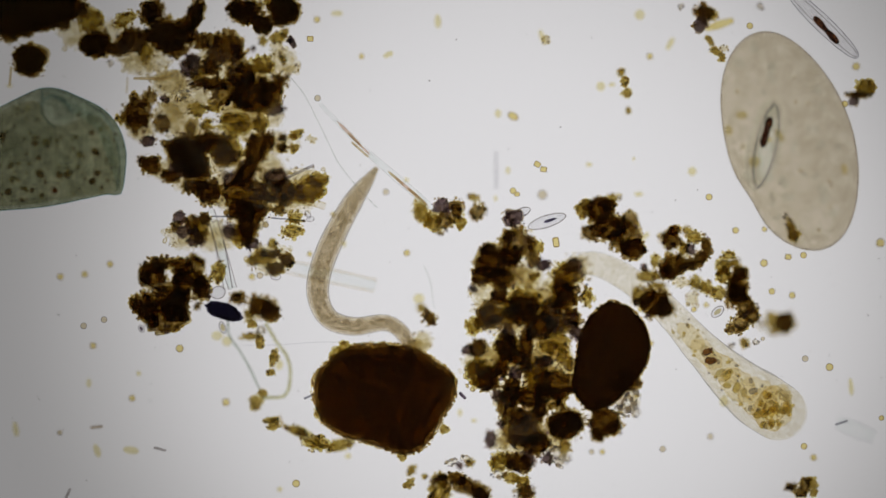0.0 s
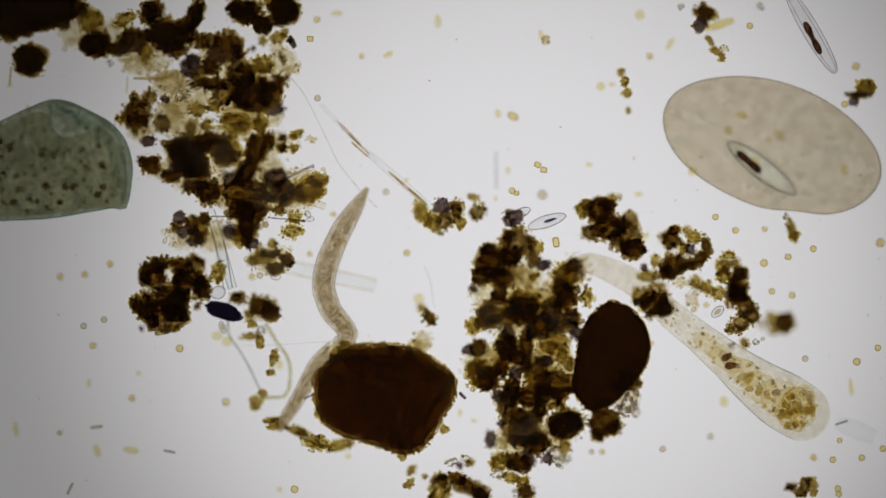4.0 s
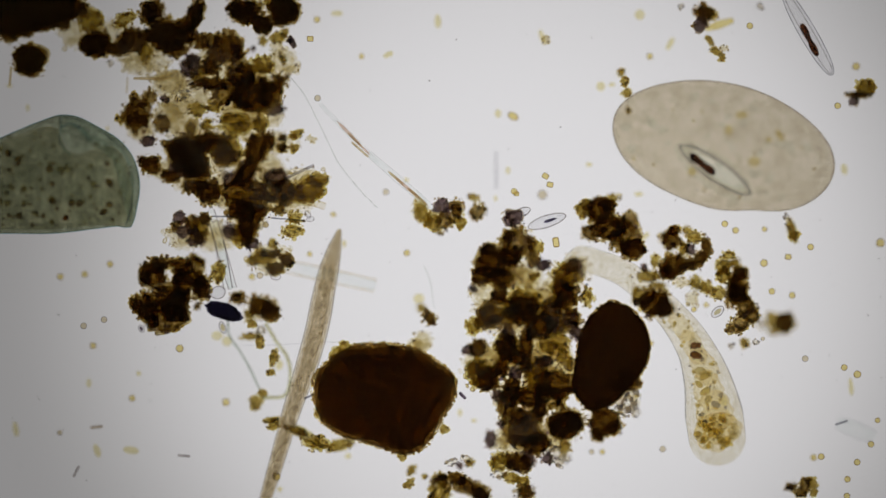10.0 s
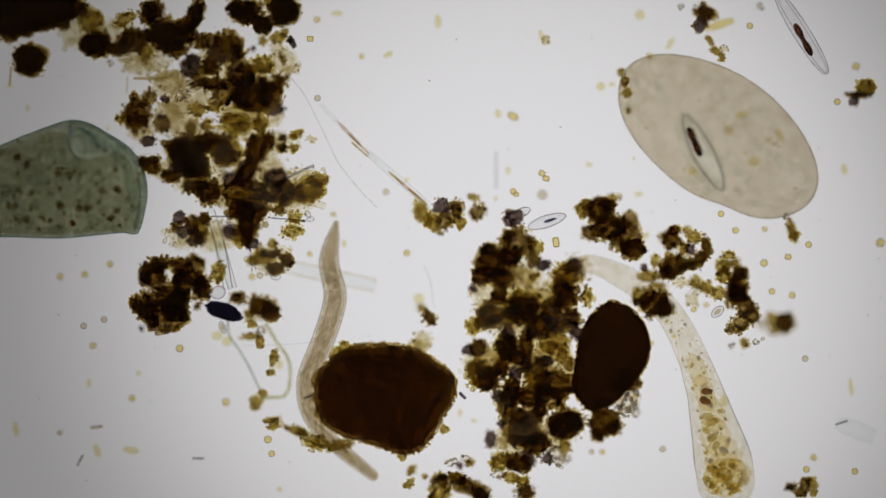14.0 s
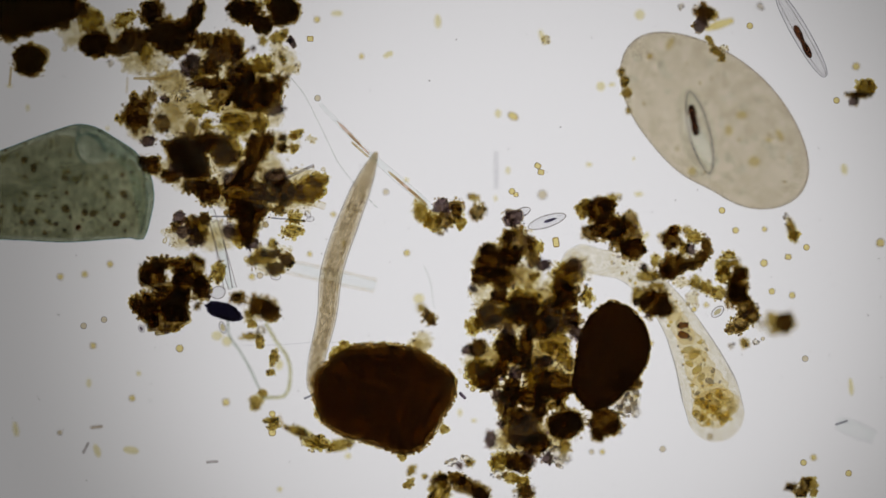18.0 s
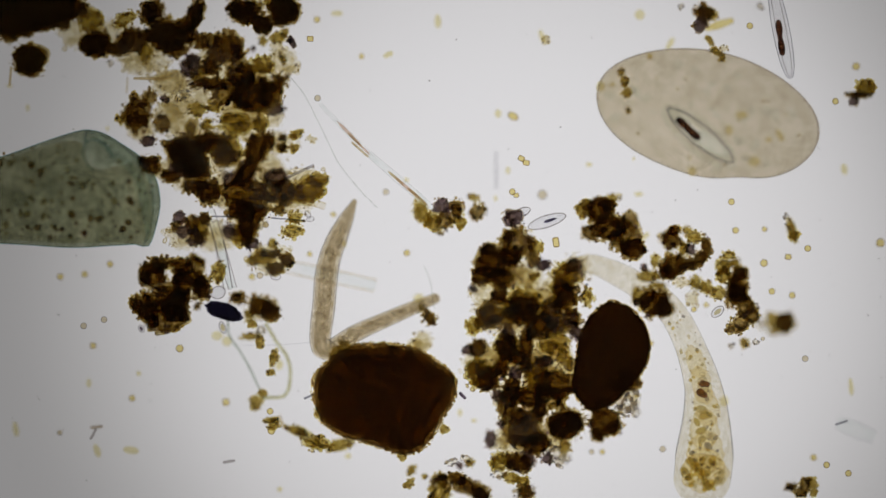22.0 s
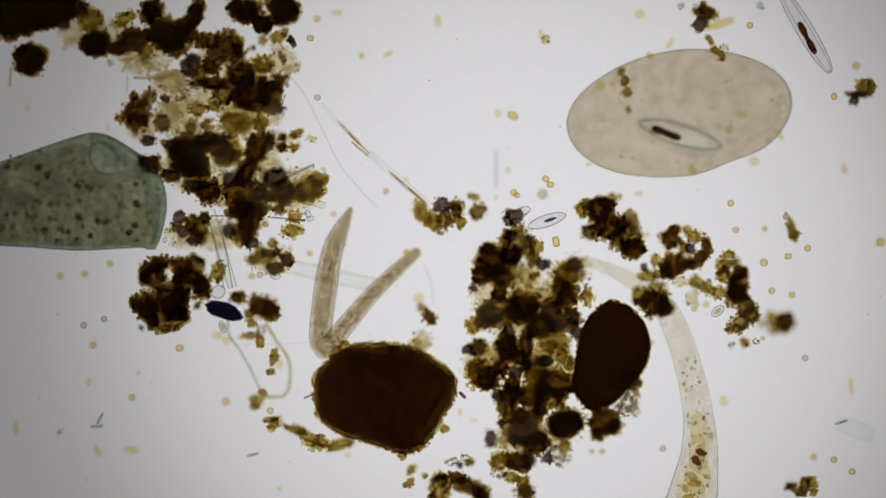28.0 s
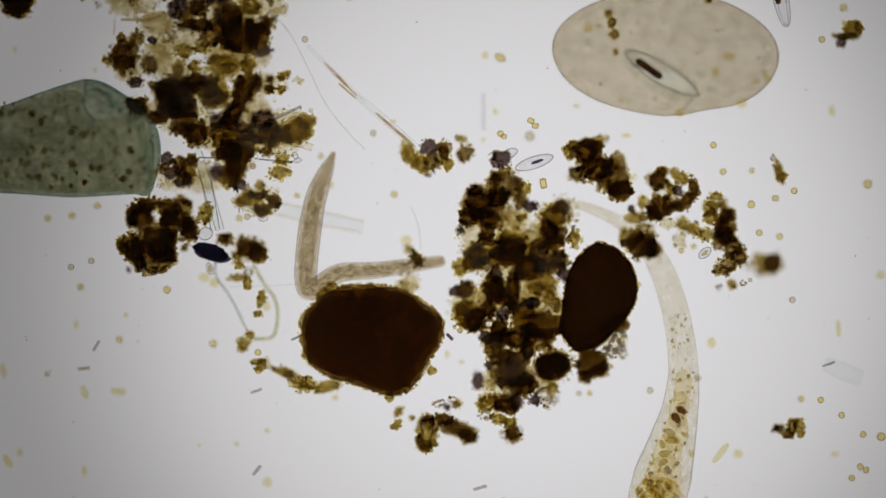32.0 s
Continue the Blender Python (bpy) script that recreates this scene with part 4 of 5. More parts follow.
for i in range(80):
    # the amber cloud of food at the round end
    a, q = rng.uniform(0, 6.28), math.sqrt(rng.random())
    r = rng.choice((1.8, 2.6, 3.6, 5.0, 6.5))
    part("food_vacuole", ROUND_FOOD[rng.choice((5, 5, 4, 4, 4, 1, 3 if r < 3 else 4))], flask_rings[45], ((8 + 31 * q * math.cos(a)) / 1000, 36 * q * math.sin(a) / 1000, rng.uniform(-0.012, 0.004)), rng.uniform(0, 3), (1.2 * r / 1000, r / 1000, 0.003))
for i in range(110):
    k = 20 + int(25 * rng.random())
    w = np.interp(k / 46, (0, 0.3, 0.6, 1), (8, 22, 28, 50))
    r = rng.choice((0.9, 1.3, 1.8, 2.6)) / 1000
    part("granule", rng.choice(ROUND_FOOD[1:]), flask_rings[k], (rng.uniform(0.004, 0.018), rng.uniform(-0.7, 0.7) * w / 1000, 0.002), rng.uniform(0, 3), (r * 1.3, r, r))
for i in range(90):
    k = rng.randrange(3, 40)
    w = np.interp(k / 44, (0, 0.06, 0.14, 0.28, 0.45, 0.6, 0.75, 1), (5, 13, 19, 22, 22, 18, 15, 10)) * 0.7
    r = rng.choice((1.2, 1.6, 2.2, 3.2)) / 1000
    part("granule", rng.choice(FLECKS), worm_rings[k], (rng.uniform(0.006, 0.022), rng.uniform(-1, 1) * w / 1000, rng.uniform(-0.01, 0.01)), rng.uniform(-0.5, 0.5), (r * rng.uniform(1.0, 1.8), r, r))

# ---- the oval ciliate with a diatom in it ----
def oval_outline(a, b, n=72):
    out = []
    for k in range(n):
        q = 2 * math.pi * k / n
        x, y = math.cos(q), math.sin(q)
        dent = -0.05 * math.exp(-((q - 5.15) / 0.22) ** 2) + 0.02 * math.exp(-((q - 4.75) / 0.25) ** 2)
        r = 1 + dent + 0.012 * math.cos(3 * q + 0.6) + 0.006 * math.sin(5 * q)
        out.append((a * x * r, b * y * r * (1 + 0.05 * x)))
    return out


OVAL_Z = 0.115
oval = thing("oval_ciliate", 1397, 248, OVAL_Z, "large beige oval ciliate with a swallowed boat-shaped diatom", "ciliate")
oval_line = oval_outline(0.200, 0.110)
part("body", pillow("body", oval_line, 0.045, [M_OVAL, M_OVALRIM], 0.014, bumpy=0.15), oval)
part("pellicle", tube("pellicle", [(x, y, 0) for x, y in oval_line], 0.0010, M_OVALRIM, 6, True), oval, label="thin dark outer skin")
for i in range(40):
    a, q = rng.uniform(0, 6.28), math.sqrt(rng.random()) * 0.9
    r = rng.uniform(2, 9) / 1000
    part("granule", lump_mesh("granule", i, 2, 0.5, [M_BUBBLE if r > 0.004 else M_HALO]), oval, (0.195 * q * math.cos(a), 0.108 * q * math.sin(a), rng.uniform(-0.01, 0.02)), rng.uniform(0, 3), (r * 1.4, r, r * 0.6))


def boat(length, width, power=1.6, n=40):
    """The plan of a boat-shaped diatom, pointed at both ends."""
    pts = []
    for k in range(n):
        q = 2 * math.pi * k / n
        x = math.cos(q)
        y = math.copysign(abs(math.sin(q)) ** power, math.sin(q))
        pts.append((length / 2 * x, width / 2 * y))
    return pts


def diatom_parts(holder, length, width, plast, rim=0.0022, power=1.25, waist=0.85, glass=M_SILICA):
    line = boat(length, width, power)
    part("valve", pillow("valve", line, width * 0.22, [glass, glass], 0.1, 4), holder)
    part("girdle", tube("girdle", [(x, y, 0) for x, y in line], rim, M_SILICARIM, 6, True), holder, label="grey glassy rim")
    x, w, l = plast
    lobes = [(-1, 0.25), (-0.94, 0.62), (-0.75, 0.9), (-0.5, 1.0), (-0.3, 0.85), (-0.08, waist), (0.08, waist), (0.3, 0.9), (0.55, 1.0), (0.8, 0.85), (0.95, 0.6), (1, 0.25)]
    part("plastid", lathe("plastid", [(u * l / 2, v * w / 2) for u, v in lobes], [M_PLAST], around=14), holder, (x, -0.13 * width, 0), -0.06, label="dark brown plastid")


meal = new("diatom")
meal.empty_display_size, meal.parent = 0.01, oval
tagged(meal, "clear glassy swallowed diatom")
diatom_parts(meal, 0.150, 0.036, (-0.024, 0.0145, 0.056), 0.0015, glass=M_BUBBLE)
part("vacuole", pillow("vacuole", boat(0.165, 0.062, 1.1), 0.02, [M_BUBBLE, M_BUBBLE], 0.1, 4), meal, (0.0, -0.004, 0.006))

diatom = thing("diatom", 1450, 60, 0.085, "long clear diatom with brown ribbon plastid, drifting", "diatom")
diatom_parts(diatom, 0.172, 0.030, (0.012, 0.0125, 0.064), 0.0007, 0.8, 0.6)
part("girdle", tube("girdle", [(x, y, 0.004) for x, y in boat(0.166, 0.017, 0.7)], 0.0006, M_GREYRIM, 6, True), diatom)

# ---- the blue-green bell-shaped ciliate ----
BELL_Z = 0.075
BELL_X, BELL_Y = 215, 342
bell = thing("bell_ciliate", BELL_X, BELL_Y, BELL_Z, "big blue-green bell-shaped ciliate with brown granules, mouth beside the humus", "ciliate")
bell_xy, _ = smooth_line([(214, 343), (222, 300), (222, 262), (208, 222), (180, 192), (140, 172), (105, 158), (72, 157), (40, 170), (0, 190), (-60, 222), (-150, 262), (-260, 290), (-330, 305),
                          (-330, 345), (-250, 372), (-120, 382), (0, 373), (80, 366), (150, 352), (190, 344)], 110, True)
bell_line = [((x - BELL_X) / 1000, (BELL_Y - y) / 1000) for x, y in bell_xy]
part("body", pillow("body", bell_line, 0.032, [M_BELL, M_BELL], 0.02, bumpy=0.12), bell)
endo_xy, _ = smooth_line([(208, 338), (214, 300), (210, 262), (194, 226), (166, 203), (134, 214), (106, 224), (84, 212), (70, 182), (45, 180), (0, 198), (-60, 230), (-150, 269), (-260, 296), (-320, 309), (-320, 341),
                          (-250, 366), (-120, 375), (0, 366), (80, 359), (150, 346)], 100, True)
part("endoplasm", pillow("endoplasm", [((x - BELL_X) / 1000, (BELL_Y - y) / 1000) for x, y in endo_xy], 0.024, [M_ENDO, M_ENDO], 0.02, bumpy=0.12), bell, label="olive inner plasm with vacuoles")
part("pellicle", tube("pellicle", [(x, y, 0) for x, y in bell_line], 0.0013, M_BELLRIM, 6, True), bell, label="dark teal outer skin")


def bell_curve(name, pts, r, mat, zz=0.03, label=""):
    xy, _ = smooth_line(pts, 26)
    part(name, tube(name, [((x - BELL_X) / 1000, (BELL_Y - y) / 1000, zz) for x, y in xy], r, mat), bell, label=label)


bell_curve("mouth_fold", [(76, 160), (78, 176), (92, 172), (110, 176), (122, 188), (128, 200)], 0.0025, M_BELLRIM, 0.026, "teal fold of the mouth")
bell_curve("mouth_rim", [(72, 158), (110, 163), (150, 180), (188, 208), (208, 250), (213, 300), (206, 342)], 0.0016, M_BELLRIM, 0.024, "teal rim of the mouth field")
bell_curve("mouth_rim", [(78, 176), (76, 200), (88, 218), (100, 226)], 0.0022, M_BELLRIM, 0.026)
gullet_xy, _ = smooth_line([(82, 172), (104, 170), (126, 186), (134, 206), (112, 214), (84, 204)], 40, True)
part("gullet", pillow("gullet", [((x - BELL_X) / 1000, (BELL_Y - y) / 1000) for x, y in gullet_xy], 0.01, [M_BUBBLE, M_BELLFIELD], 0.12, 3), bell, (0, 0, 0.03), label="pale clear gullet")
field_xy, _ = smooth_line([(75, 158), (140, 172), (180, 192), (208, 222), (222, 262), (222, 300), (213, 342), (207, 300), (200, 255), (178, 215), (135, 184)], 60, True)
part("mouth_field", pillow("mouth_field", [((x - BELL_X) / 1000, (BELL_Y - y) / 1000) for x, y in field_xy], 0.008, [M_BELLFIELD, M_BELLFIELD], 0.08, 3), bell, (0, 0, 0.02), label="thin teal ciliated mouth field")
BELL_GRAINS = [lump_mesh("granule", 40 + i, 2, 0.4, [m]) for i, m in enumerate((M_BELLVAC, M_BELLVAC, M_BROWNVAC, M_BELLBROWN, M_BELLBROWN, M_BELLVAC))]
for i in range(270):
    x, y = rng.uniform(-190, 205), rng.uniform(180, 362)
    if y < 190 + max(0, -x) * 0.42 or (x > 60 and y < 235 and rng.random() < 0.8) or y > 364 - max(0, x) * 0.1 - max(0.0, -x) * 0.02:
        continue
    r = rng.choice((1.4, 1.8, 2.3, 2.8, 3.4, 4.2, 6.0)) / 1000
    part("granule", rng.choice(BELL_GRAINS[:2] + BELL_GRAINS[3:]), bell, ((x - BELL_X) / 1000, (BELL_Y - y) / 1000, rng.uniform(-0.006, 0.016)), rng.uniform(0, 3), (r * 1.2, r, r))
for x, y, r in ((72, 242, 24), (140, 252, 20), (40, 230, 18), (20, 270, 22), (110, 290, 18), (165, 300, 14), (-20, 300, 24), (60, 310, 16)):
    part("vacuole", lump_mesh("vacuole", x * 0.1, 3, 0.15, [M_BUBBLE]), bell, ((x - BELL_X) / 1000, (BELL_Y - y) / 1000, 0.02), 0, (r / 1000, r / 1000, 0.012), "pale clear vacuole")
part("granule", BELL_GRAINS[2], bell, ((99 - BELL_X) / 1000, (BELL_Y - 338) / 1000, 0.03), 0, (0.006, 0.006, 0.006), "single black granule")


# ---- small cells, rods and threads ----
CELL_ROUND = lathe("cell_body", [(-1, 0.1), (-0.85, 0.55), (-0.5, 0.88), (0, 1), (0.5, 0.88), (0.85, 0.55), (1, 0.1)], [M_CELL], around=14)
CELL_PALE = CELL_ROUND.copy()
CELL_PALE.materials.clear()
CELL_PALE.materials.append(M_CELL_PALE)
CELL_BOX = lathe("cell_body", [(-1, 0.62), (-0.92, 0.78), (0, 0.82), (0.92, 0.78), (1, 0.62)], [M_CELL], around=14)
CELL_LONG = lathe("cell_body", [(-1, 0.2), (-0.85, 0.6), (-0.4, 0.9), (0.3, 1.0), (0.8, 0.7), (1, 0.2)], [M_CELL_FAINT], around=12)
RING = [(math.cos(a), math.sin(a), 0) for a in np.linspace(0, 2 * math.pi, 20, endpoint=False)]
WALL_ROUND = tube("cell_wall", RING, 0.13, M_RIM, 6, True)
WALL_GREY = tube("cell_wall", RING, 0.13, M_GREYRIM, 6, True)
WALL_BOX = tube("cell_wall", [(math.copysign(abs(x) ** 0.35, x), 0.82 * math.copysign(abs(y) ** 0.35, y), 0) for x, y, _ in RING], 0.15, M_RIM, 6, True)
CELLS = {"round": (CELL_ROUND, WALL_ROUND, "round yellow algal cell with a darker wall"), "box": (CELL_BOX, WALL_BOX, "boxy yellow algal cell with a darker wall"),
         "pale": (CELL_PALE, WALL_GREY, "round pale grey algal cell"), "long": (CELL_LONG, None, "long pale yellow algal cell out of focus")}


def cell(kind, x, y, r, z=FOCUS_Z, deg=0.0, stretch=1.0):
    body, wall, label = CELLS[kind]
    root = thing("algal_cell", x, y, z, label, "alga", "algal cells")
    root.rotation_euler = (0, 0, -radians(deg))
    r = 0.88 * r
    size = (r * stretch / 1000, r / 1000, r / 1000)
    part("cell_body", body, root, size=size)
    if wall:
        part("cell_wall", wall, root, size=size)
    return root


LOW, HIGH = 0.012, 0.17
for row in (("box", 549, 69, 6), ("round", 561, 35, 6, LOW), ("pale", 562, 174, 6), ("box", 984, 429, 7, FOCUS_Z, 80, 1.3), ("round", 1302, 408, 6, 0.04), ("round", 1353, 406, 5, 0.03), ("round", 1352, 466, 7, 0.05), ("box", 1395, 455, 6, 0.05),
            ("round", 1366, 516, 6, 0.05), ("round", 1402, 523, 6, 0.04), ("pale", 1425, 635, 6), ("round", 318, 617, 7, 0.05), ("pale", 148, 577, 6), ("pale", 184, 566, 6), ("pale", 1173, 795, 6, 0.04)):
    cell(*row)
for row in (("round", 150, 486, 6, LOW), ("round", 107, 490, 6, LOW), ("round", 195, 468, 6, LOW), ("round", 1558, 430, 8, 0.02), ("round", 1327, 46, 6), ("pale", 1257, 773, 6, LOW), ("round", 720, 448, 6, LOW), ("round", 234, 705, 6, LOW),
            ("pale", 683, 340, 6, 0.02), ("pale", 1047, 800, 5, 0.03), ("round", 1066, 800, 5, LOW), ("round", 1152, 608, 5, LOW), ("round", 1440, 810, 6, LOW), ("pale", 460, 488, 6), ("round", 548, 450, 5, LOW), ("round", 446, 490, 6, LOW)):
    cell(*row)
for row in (("pale", 106, 766, 5, 0.03), ("round", 1515, 118, 7, LOW), ("round", 165, 612, 6, LOW), ("round", 908, 206, 7, LOW, 30, 1.5), ("round", 1150, 100, 6, 0.0), ("round", 400, 712, 7, 0.0), ("pale", 1350, 600, 4), ("pale", 470, 398, 6),
            ("round", 590, 380, 5, 0.0), ("round", 845, 470, 5, 0.0), ("round", 1250, 540, 5, LOW), ("round", 1228, 548, 5, 0.04), ("round", 120, 300, 4, 0.0), ("round", 640, 100, 5, 0.0), ("pale", 960, 345, 9, 0.0)):
    cell(*row)
for row in (("long", 687, 97, 6, 0.02, -25, 1.8), ("long", 172, 798, 7, LOW, 70, 2.0), ("long", 232, 797, 8, LOW, 8, 2.0), ("long", 1506, 685, 5, LOW, 85, 3.6), ("long", 596, 24, 6, 0.0, 0, 2.0), ("long", 775, 38, 7, 0.0, 85, 2.0),
            ("long", 1186, 78, 6, 0.0, -60, 2.4), ("long", 28, 760, 6, 0.0, 80, 2.6), ("long", 1380, 240, 6, 0.0, 60, 2.2), ("long", 960, 66, 6, 0.0, 70, 2.6), ("long", 1494, 300, 7, 0.0, 80, 1.6), ("long", 1140, 420, 6, 0.0, -40, 2.2)):
    cell(*row)


def rod(name, label, category, ends, r, z, mats, wall=0.72, blunt=0.9, ticks=()):
    """A straight rod between two plan points, with darker flanks, and coloured bits inside it."""
    (x0, y0), (x1, y1) = ends
    a, b = at(x0, y0, z), at(x1, y1, z)
    root = thing(name, (x0 + x1) / 2, (y0 + y1) / 2, z, label, category)
    root.rotation_euler = (0, 0, math.atan2(b.y - a.y, b.x - a.x))
    h, q = (b - a).length / 2, r / 1000
    part("shell", lathe("shell", [(-h, q * 0.3), (-h * 0.985, q * blunt), (0, q), (h * 0.985, q * blunt), (h, q * 0.3)], mats, around=20, wall_at=wall), root)
    for f, length, w, mat in ticks:
        part("plastid", lathe("plastid", [(-length / 2, w * 0.2), (-length * 0.3, w * 0.9), (0, w), (length * 0.35, w * 0.7), (length / 2, w * 0.1)], [mat], around=8), root, ((2 * f - 1) * h, rng.uniform(-0.2, 0.2) * q, 0))
    return root


cell("round", 1582, 877, 8, 0.05)
cell("long", 36, 920, 7, 0.03, 60, 2.2)
PALE_SHELL = [M_BUBBLE, M_GREYRIM]
rod("needle_diatom", "thin glassy needle diatom with red-brown plastids", "diatom", ((566, 184), (668, 288)), 5, 0.075, PALE_SHELL, 0.9, 0.7, ((0.52, 0.066, 0.003, M_REDPLAST), (0.62, 0.04, 0.002, M_NEEDLE), (0.8, 0.02, 0.002, M_REDPLAST)))
rod("needle_diatom", "long glassy needle diatom with brown plastids, end in humus", "diatom", ((650, 270), (766, 370)), 7, 0.07, PALE_SHELL, 0.9, 0.85, ((0.45, 0.04, 0.0025, M_NEEDLE), (0.62, 0.06, 0.003, M_REDPLAST), (0.78, 0.05, 0.003, M_NEEDLE)))
rod("needle_diatom", "thin yellow needle lying across a diatom", "needle", ((622, 252), (652, 278)), 2, 0.08, [M_NEEDLE, M_NEEDLE])
rod("glassy_rod", "pale yellow hollow glassy rod out of focus", "rod", ((500, 470), (665, 506)), 13, 0.0, [M_BUBBLE, M_CELL_PALE], 0.84)
rod("glassy_rod", "clear glassy needle between grains", "rod", ((372, 372), (412, 512)), 9, 0.07, [M_BUBBLE, M_GREYRIM], 0.86)
dotted = rod("glassy_rod", "clear dotted glassy needle", "rod", ((388, 425), (404, 512)), 9, 0.08, [M_BUBBLE, M_GREYRIM], 0.88)
dust(dotted, [((u, v, 0.004), 0.0011) for u in np.arange(-0.042, 0.043, 0.0035) for v in (-0.0095, 0.0085)], M_SILICARIM, "pore")
rod("glassy_rod", "clear glassy rod with clear ends", "rod", ((1482, 748), (1548, 774)), 16, 0.0, [M_BUBBLE, M_SILICA], 0.8, 0.75)
rod("glassy_rod", "faint grey upright glassy rod", "rod", ((878, 268), (878, 335)), 4.5, 0.0, [M_SILICA, M_SILICA], 0.9)
rod("brown_needle", "amber pointed needle", "needle", ((236, 139), (288, 140)), 2.6, 0.07, [M_NEEDLE, M_AMBER_CORE], 0.8)
rod("brown_needle", "thin amber needle", "needle", ((226, 137), (224, 166)), 1.5, 0.03, [M_CELL_PALE, M_CELL_PALE], 0.9)
rod("brown_needle", "thin amber needle", "needle", ((20, 118), (17, 152)), 2.5, 0.05, [M_NEEDLE, M_NEEDLE], 0.9)
rod("grey_needle", "grey glassy needle in olive humus", "needle", ((502, 318), (556, 292)), 2.6, 0.08, [M_GREYRIM, M_SILICARIM], 0.6)
rod("glassy_rod", "olive glassy flake", "rod", ((530, 350), (576, 366)), 7, 0.06, [M_PALE, M_NEEDLE], 0.85)
rod("grey_needle", "thin dark thread-like needle", "needle", ((375, 383), (450, 385)), 1.6, 0.08, [M_SILICARIM, M_SILICARIM])
rod("grey_needle", "thin dark thread-like needle", "needle", ((480, 386), (540, 391)), 1.6, 0.08, [M_SILICARIM, M_SILICARIM])
rod("brown_needle", "blurred yellow amber rod", "needle", ((1248, 52), (1298, 36)), 8, 0.0, [M_CELL, M_AMBER], 0.9, 0.6)
clump("ragged amber flake hanging below a dark grain", [(1256, 72, 12, 6, 50, AMBER), (1268, 92, 15, 8, 35, AMBER), (1278, 104, 8, 6, 20, AMBER), (1280, 86, 6, 9, 20, PALE)], AMBER, 0.03, 0.4, 0.6)
rod("dark_needle", "short dark needle", "needle", ((813, 695), (824, 706)), 3, 0.08, [M_BLUE, M_BLUE])
rod("dark_needle", "short grey needle", "needle", ((1478, 752), (1500, 745)), 2.2, 0.05, [M_SILICARIM, M_SILICARIM])
rod("dark_needle", "short grey needle", "needle", ((538, 706), (556, 698)), 2.2, 0.07, [M_SILICARIM, M_SILICARIM])
rod("dark_needle", "faint grey needle out of focus", "needle", ((160, 757), (182, 755)), 3, 0.03, [M_GREY, M_GREY])
rod("dark_needle", "short purple-grey needle", "needle", ((470, 945), (484, 928)), 3.2, 0.05, [M_GREYRIM, M_GREYRIM])
rod("dark_needle", "short pale grey needle", "needle", ((860, 971), (884, 964)), 3.0, 0.06, [M_GREYRIM, M_GREYRIM])
slate = thing("slate_block", 396, 551, 0.06, "dark slate blue oblong mineral block", "mineral")
part("block", lump_mesh("block", 77, 4, 0.5, [M_SLATE, M_SLATE], 0.88, 0.8), slate, turn=radians(-20), size=(0.033, 0.015, 0.015))


def boat_thing(label, x, y, length, width, deg, z, plast=None):
    root = thing("diatom", x, y, z, label, "diatom")
    root.rotation_euler = (0, 0, -radians(deg))
    line = boat(length / 1000, width / 1000, 1.1)
    part("valve", pillow("valve", line, width / 1000 * 0.25, [M_SILICA, M_SILICA], 0.1, 3), root)
    part("girdle", tube("girdle", [(u, v, 0) for u, v in line], min(0.0011, length * 3e-5 + 0.0002), M_GREYRIM, 6, True), root, label="grey glassy rim")
    if plast:
        part("plastid", lump_mesh("plastid", x * 0.01, 2, 0.4, [plast[0]]), root, (plast[1] / 1000, 0, 0), 0, (plast[2] / 1000, plast[3] / 1000, 0.003), "dark plastid")


boat_thing("small clear diatom with blue-black plastid", 968, 392, 70, 21, -18, 0.075, (M_SLATE, 6, 13, 3))
boat_thing("small grey diatom lying beside dark grains", 1270, 552, 26, 15, -40, 0.08, (M_VAC, 0, 8, 4))
boat_thing("small brownish diatom below a slate block", 394, 580, 22, 11, 70, 0.07, (M_VAC, 0, 7, 4))
boat_thing("tiny clear diatom pair beside a needle", 545, 380, 14, 9, 60, 0.08)
boat_thing("tiny clear diatom beside a needle", 549, 388, 14, 9, -10, 0.08)
boat_thing("clear glassy cell on slate block", 386, 518, 26, 22, -20, 0.085)
boat_thing("small clear cell in the humus", 394, 300, 14, 11, 70, 0.08)
boat_thing("small clear cell under amber grains", 488, 490, 18, 12, 0, 0.08)
boat_thing("two-lobed glassy cell at the clump's foot", 250, 582, 14, 10, 60, 0.08, (M_BLUE, 0, 4, 3))
boat_thing("clear flake in the humus", 925, 375, 28, 14, -20, 0.08)


def thread(label, pts, r, z, mat):
    x, y = pts[len(pts) // 2]
    root = thing("thread", x, y, z, label, "thread")
    xy, _ = smooth_line(pts, 30)
    part("strand", tube("strand", [at(u, v, z) - root.location for u, v in xy], r / 1000, mat), root)


thread("grey fungal thread hanging from the humus", [(404, 560), (405, 592), (425, 622), (442, 652), (462, 694)], 2.6, 0.02, M_THREAD)
thread("olive fungal thread with a bend", [(470, 572), (490, 606), (508, 632), (514, 664), (504, 700), (464, 704)], 3.4, 0.015, M_OLIVE)
thread("thin clear thread", [(508, 130), (540, 170), (570, 230), (600, 290), (640, 340), (668, 368)], 0.6, 0.05, M_THREAD)
thread("thin clear thread over the glass", [(430, 612), (500, 610), (560, 606), (620, 606)], 0.7, 0.06, M_SILICA)
thread("thin clear thread beside the ball", [(750, 470), (762, 500), (768, 545)], 0.5, 0.03, M_THREAD)
thread("amber filament end", [(492, 736), (500, 752), (512, 760)], 4, 0.01, M_NEEDLE)

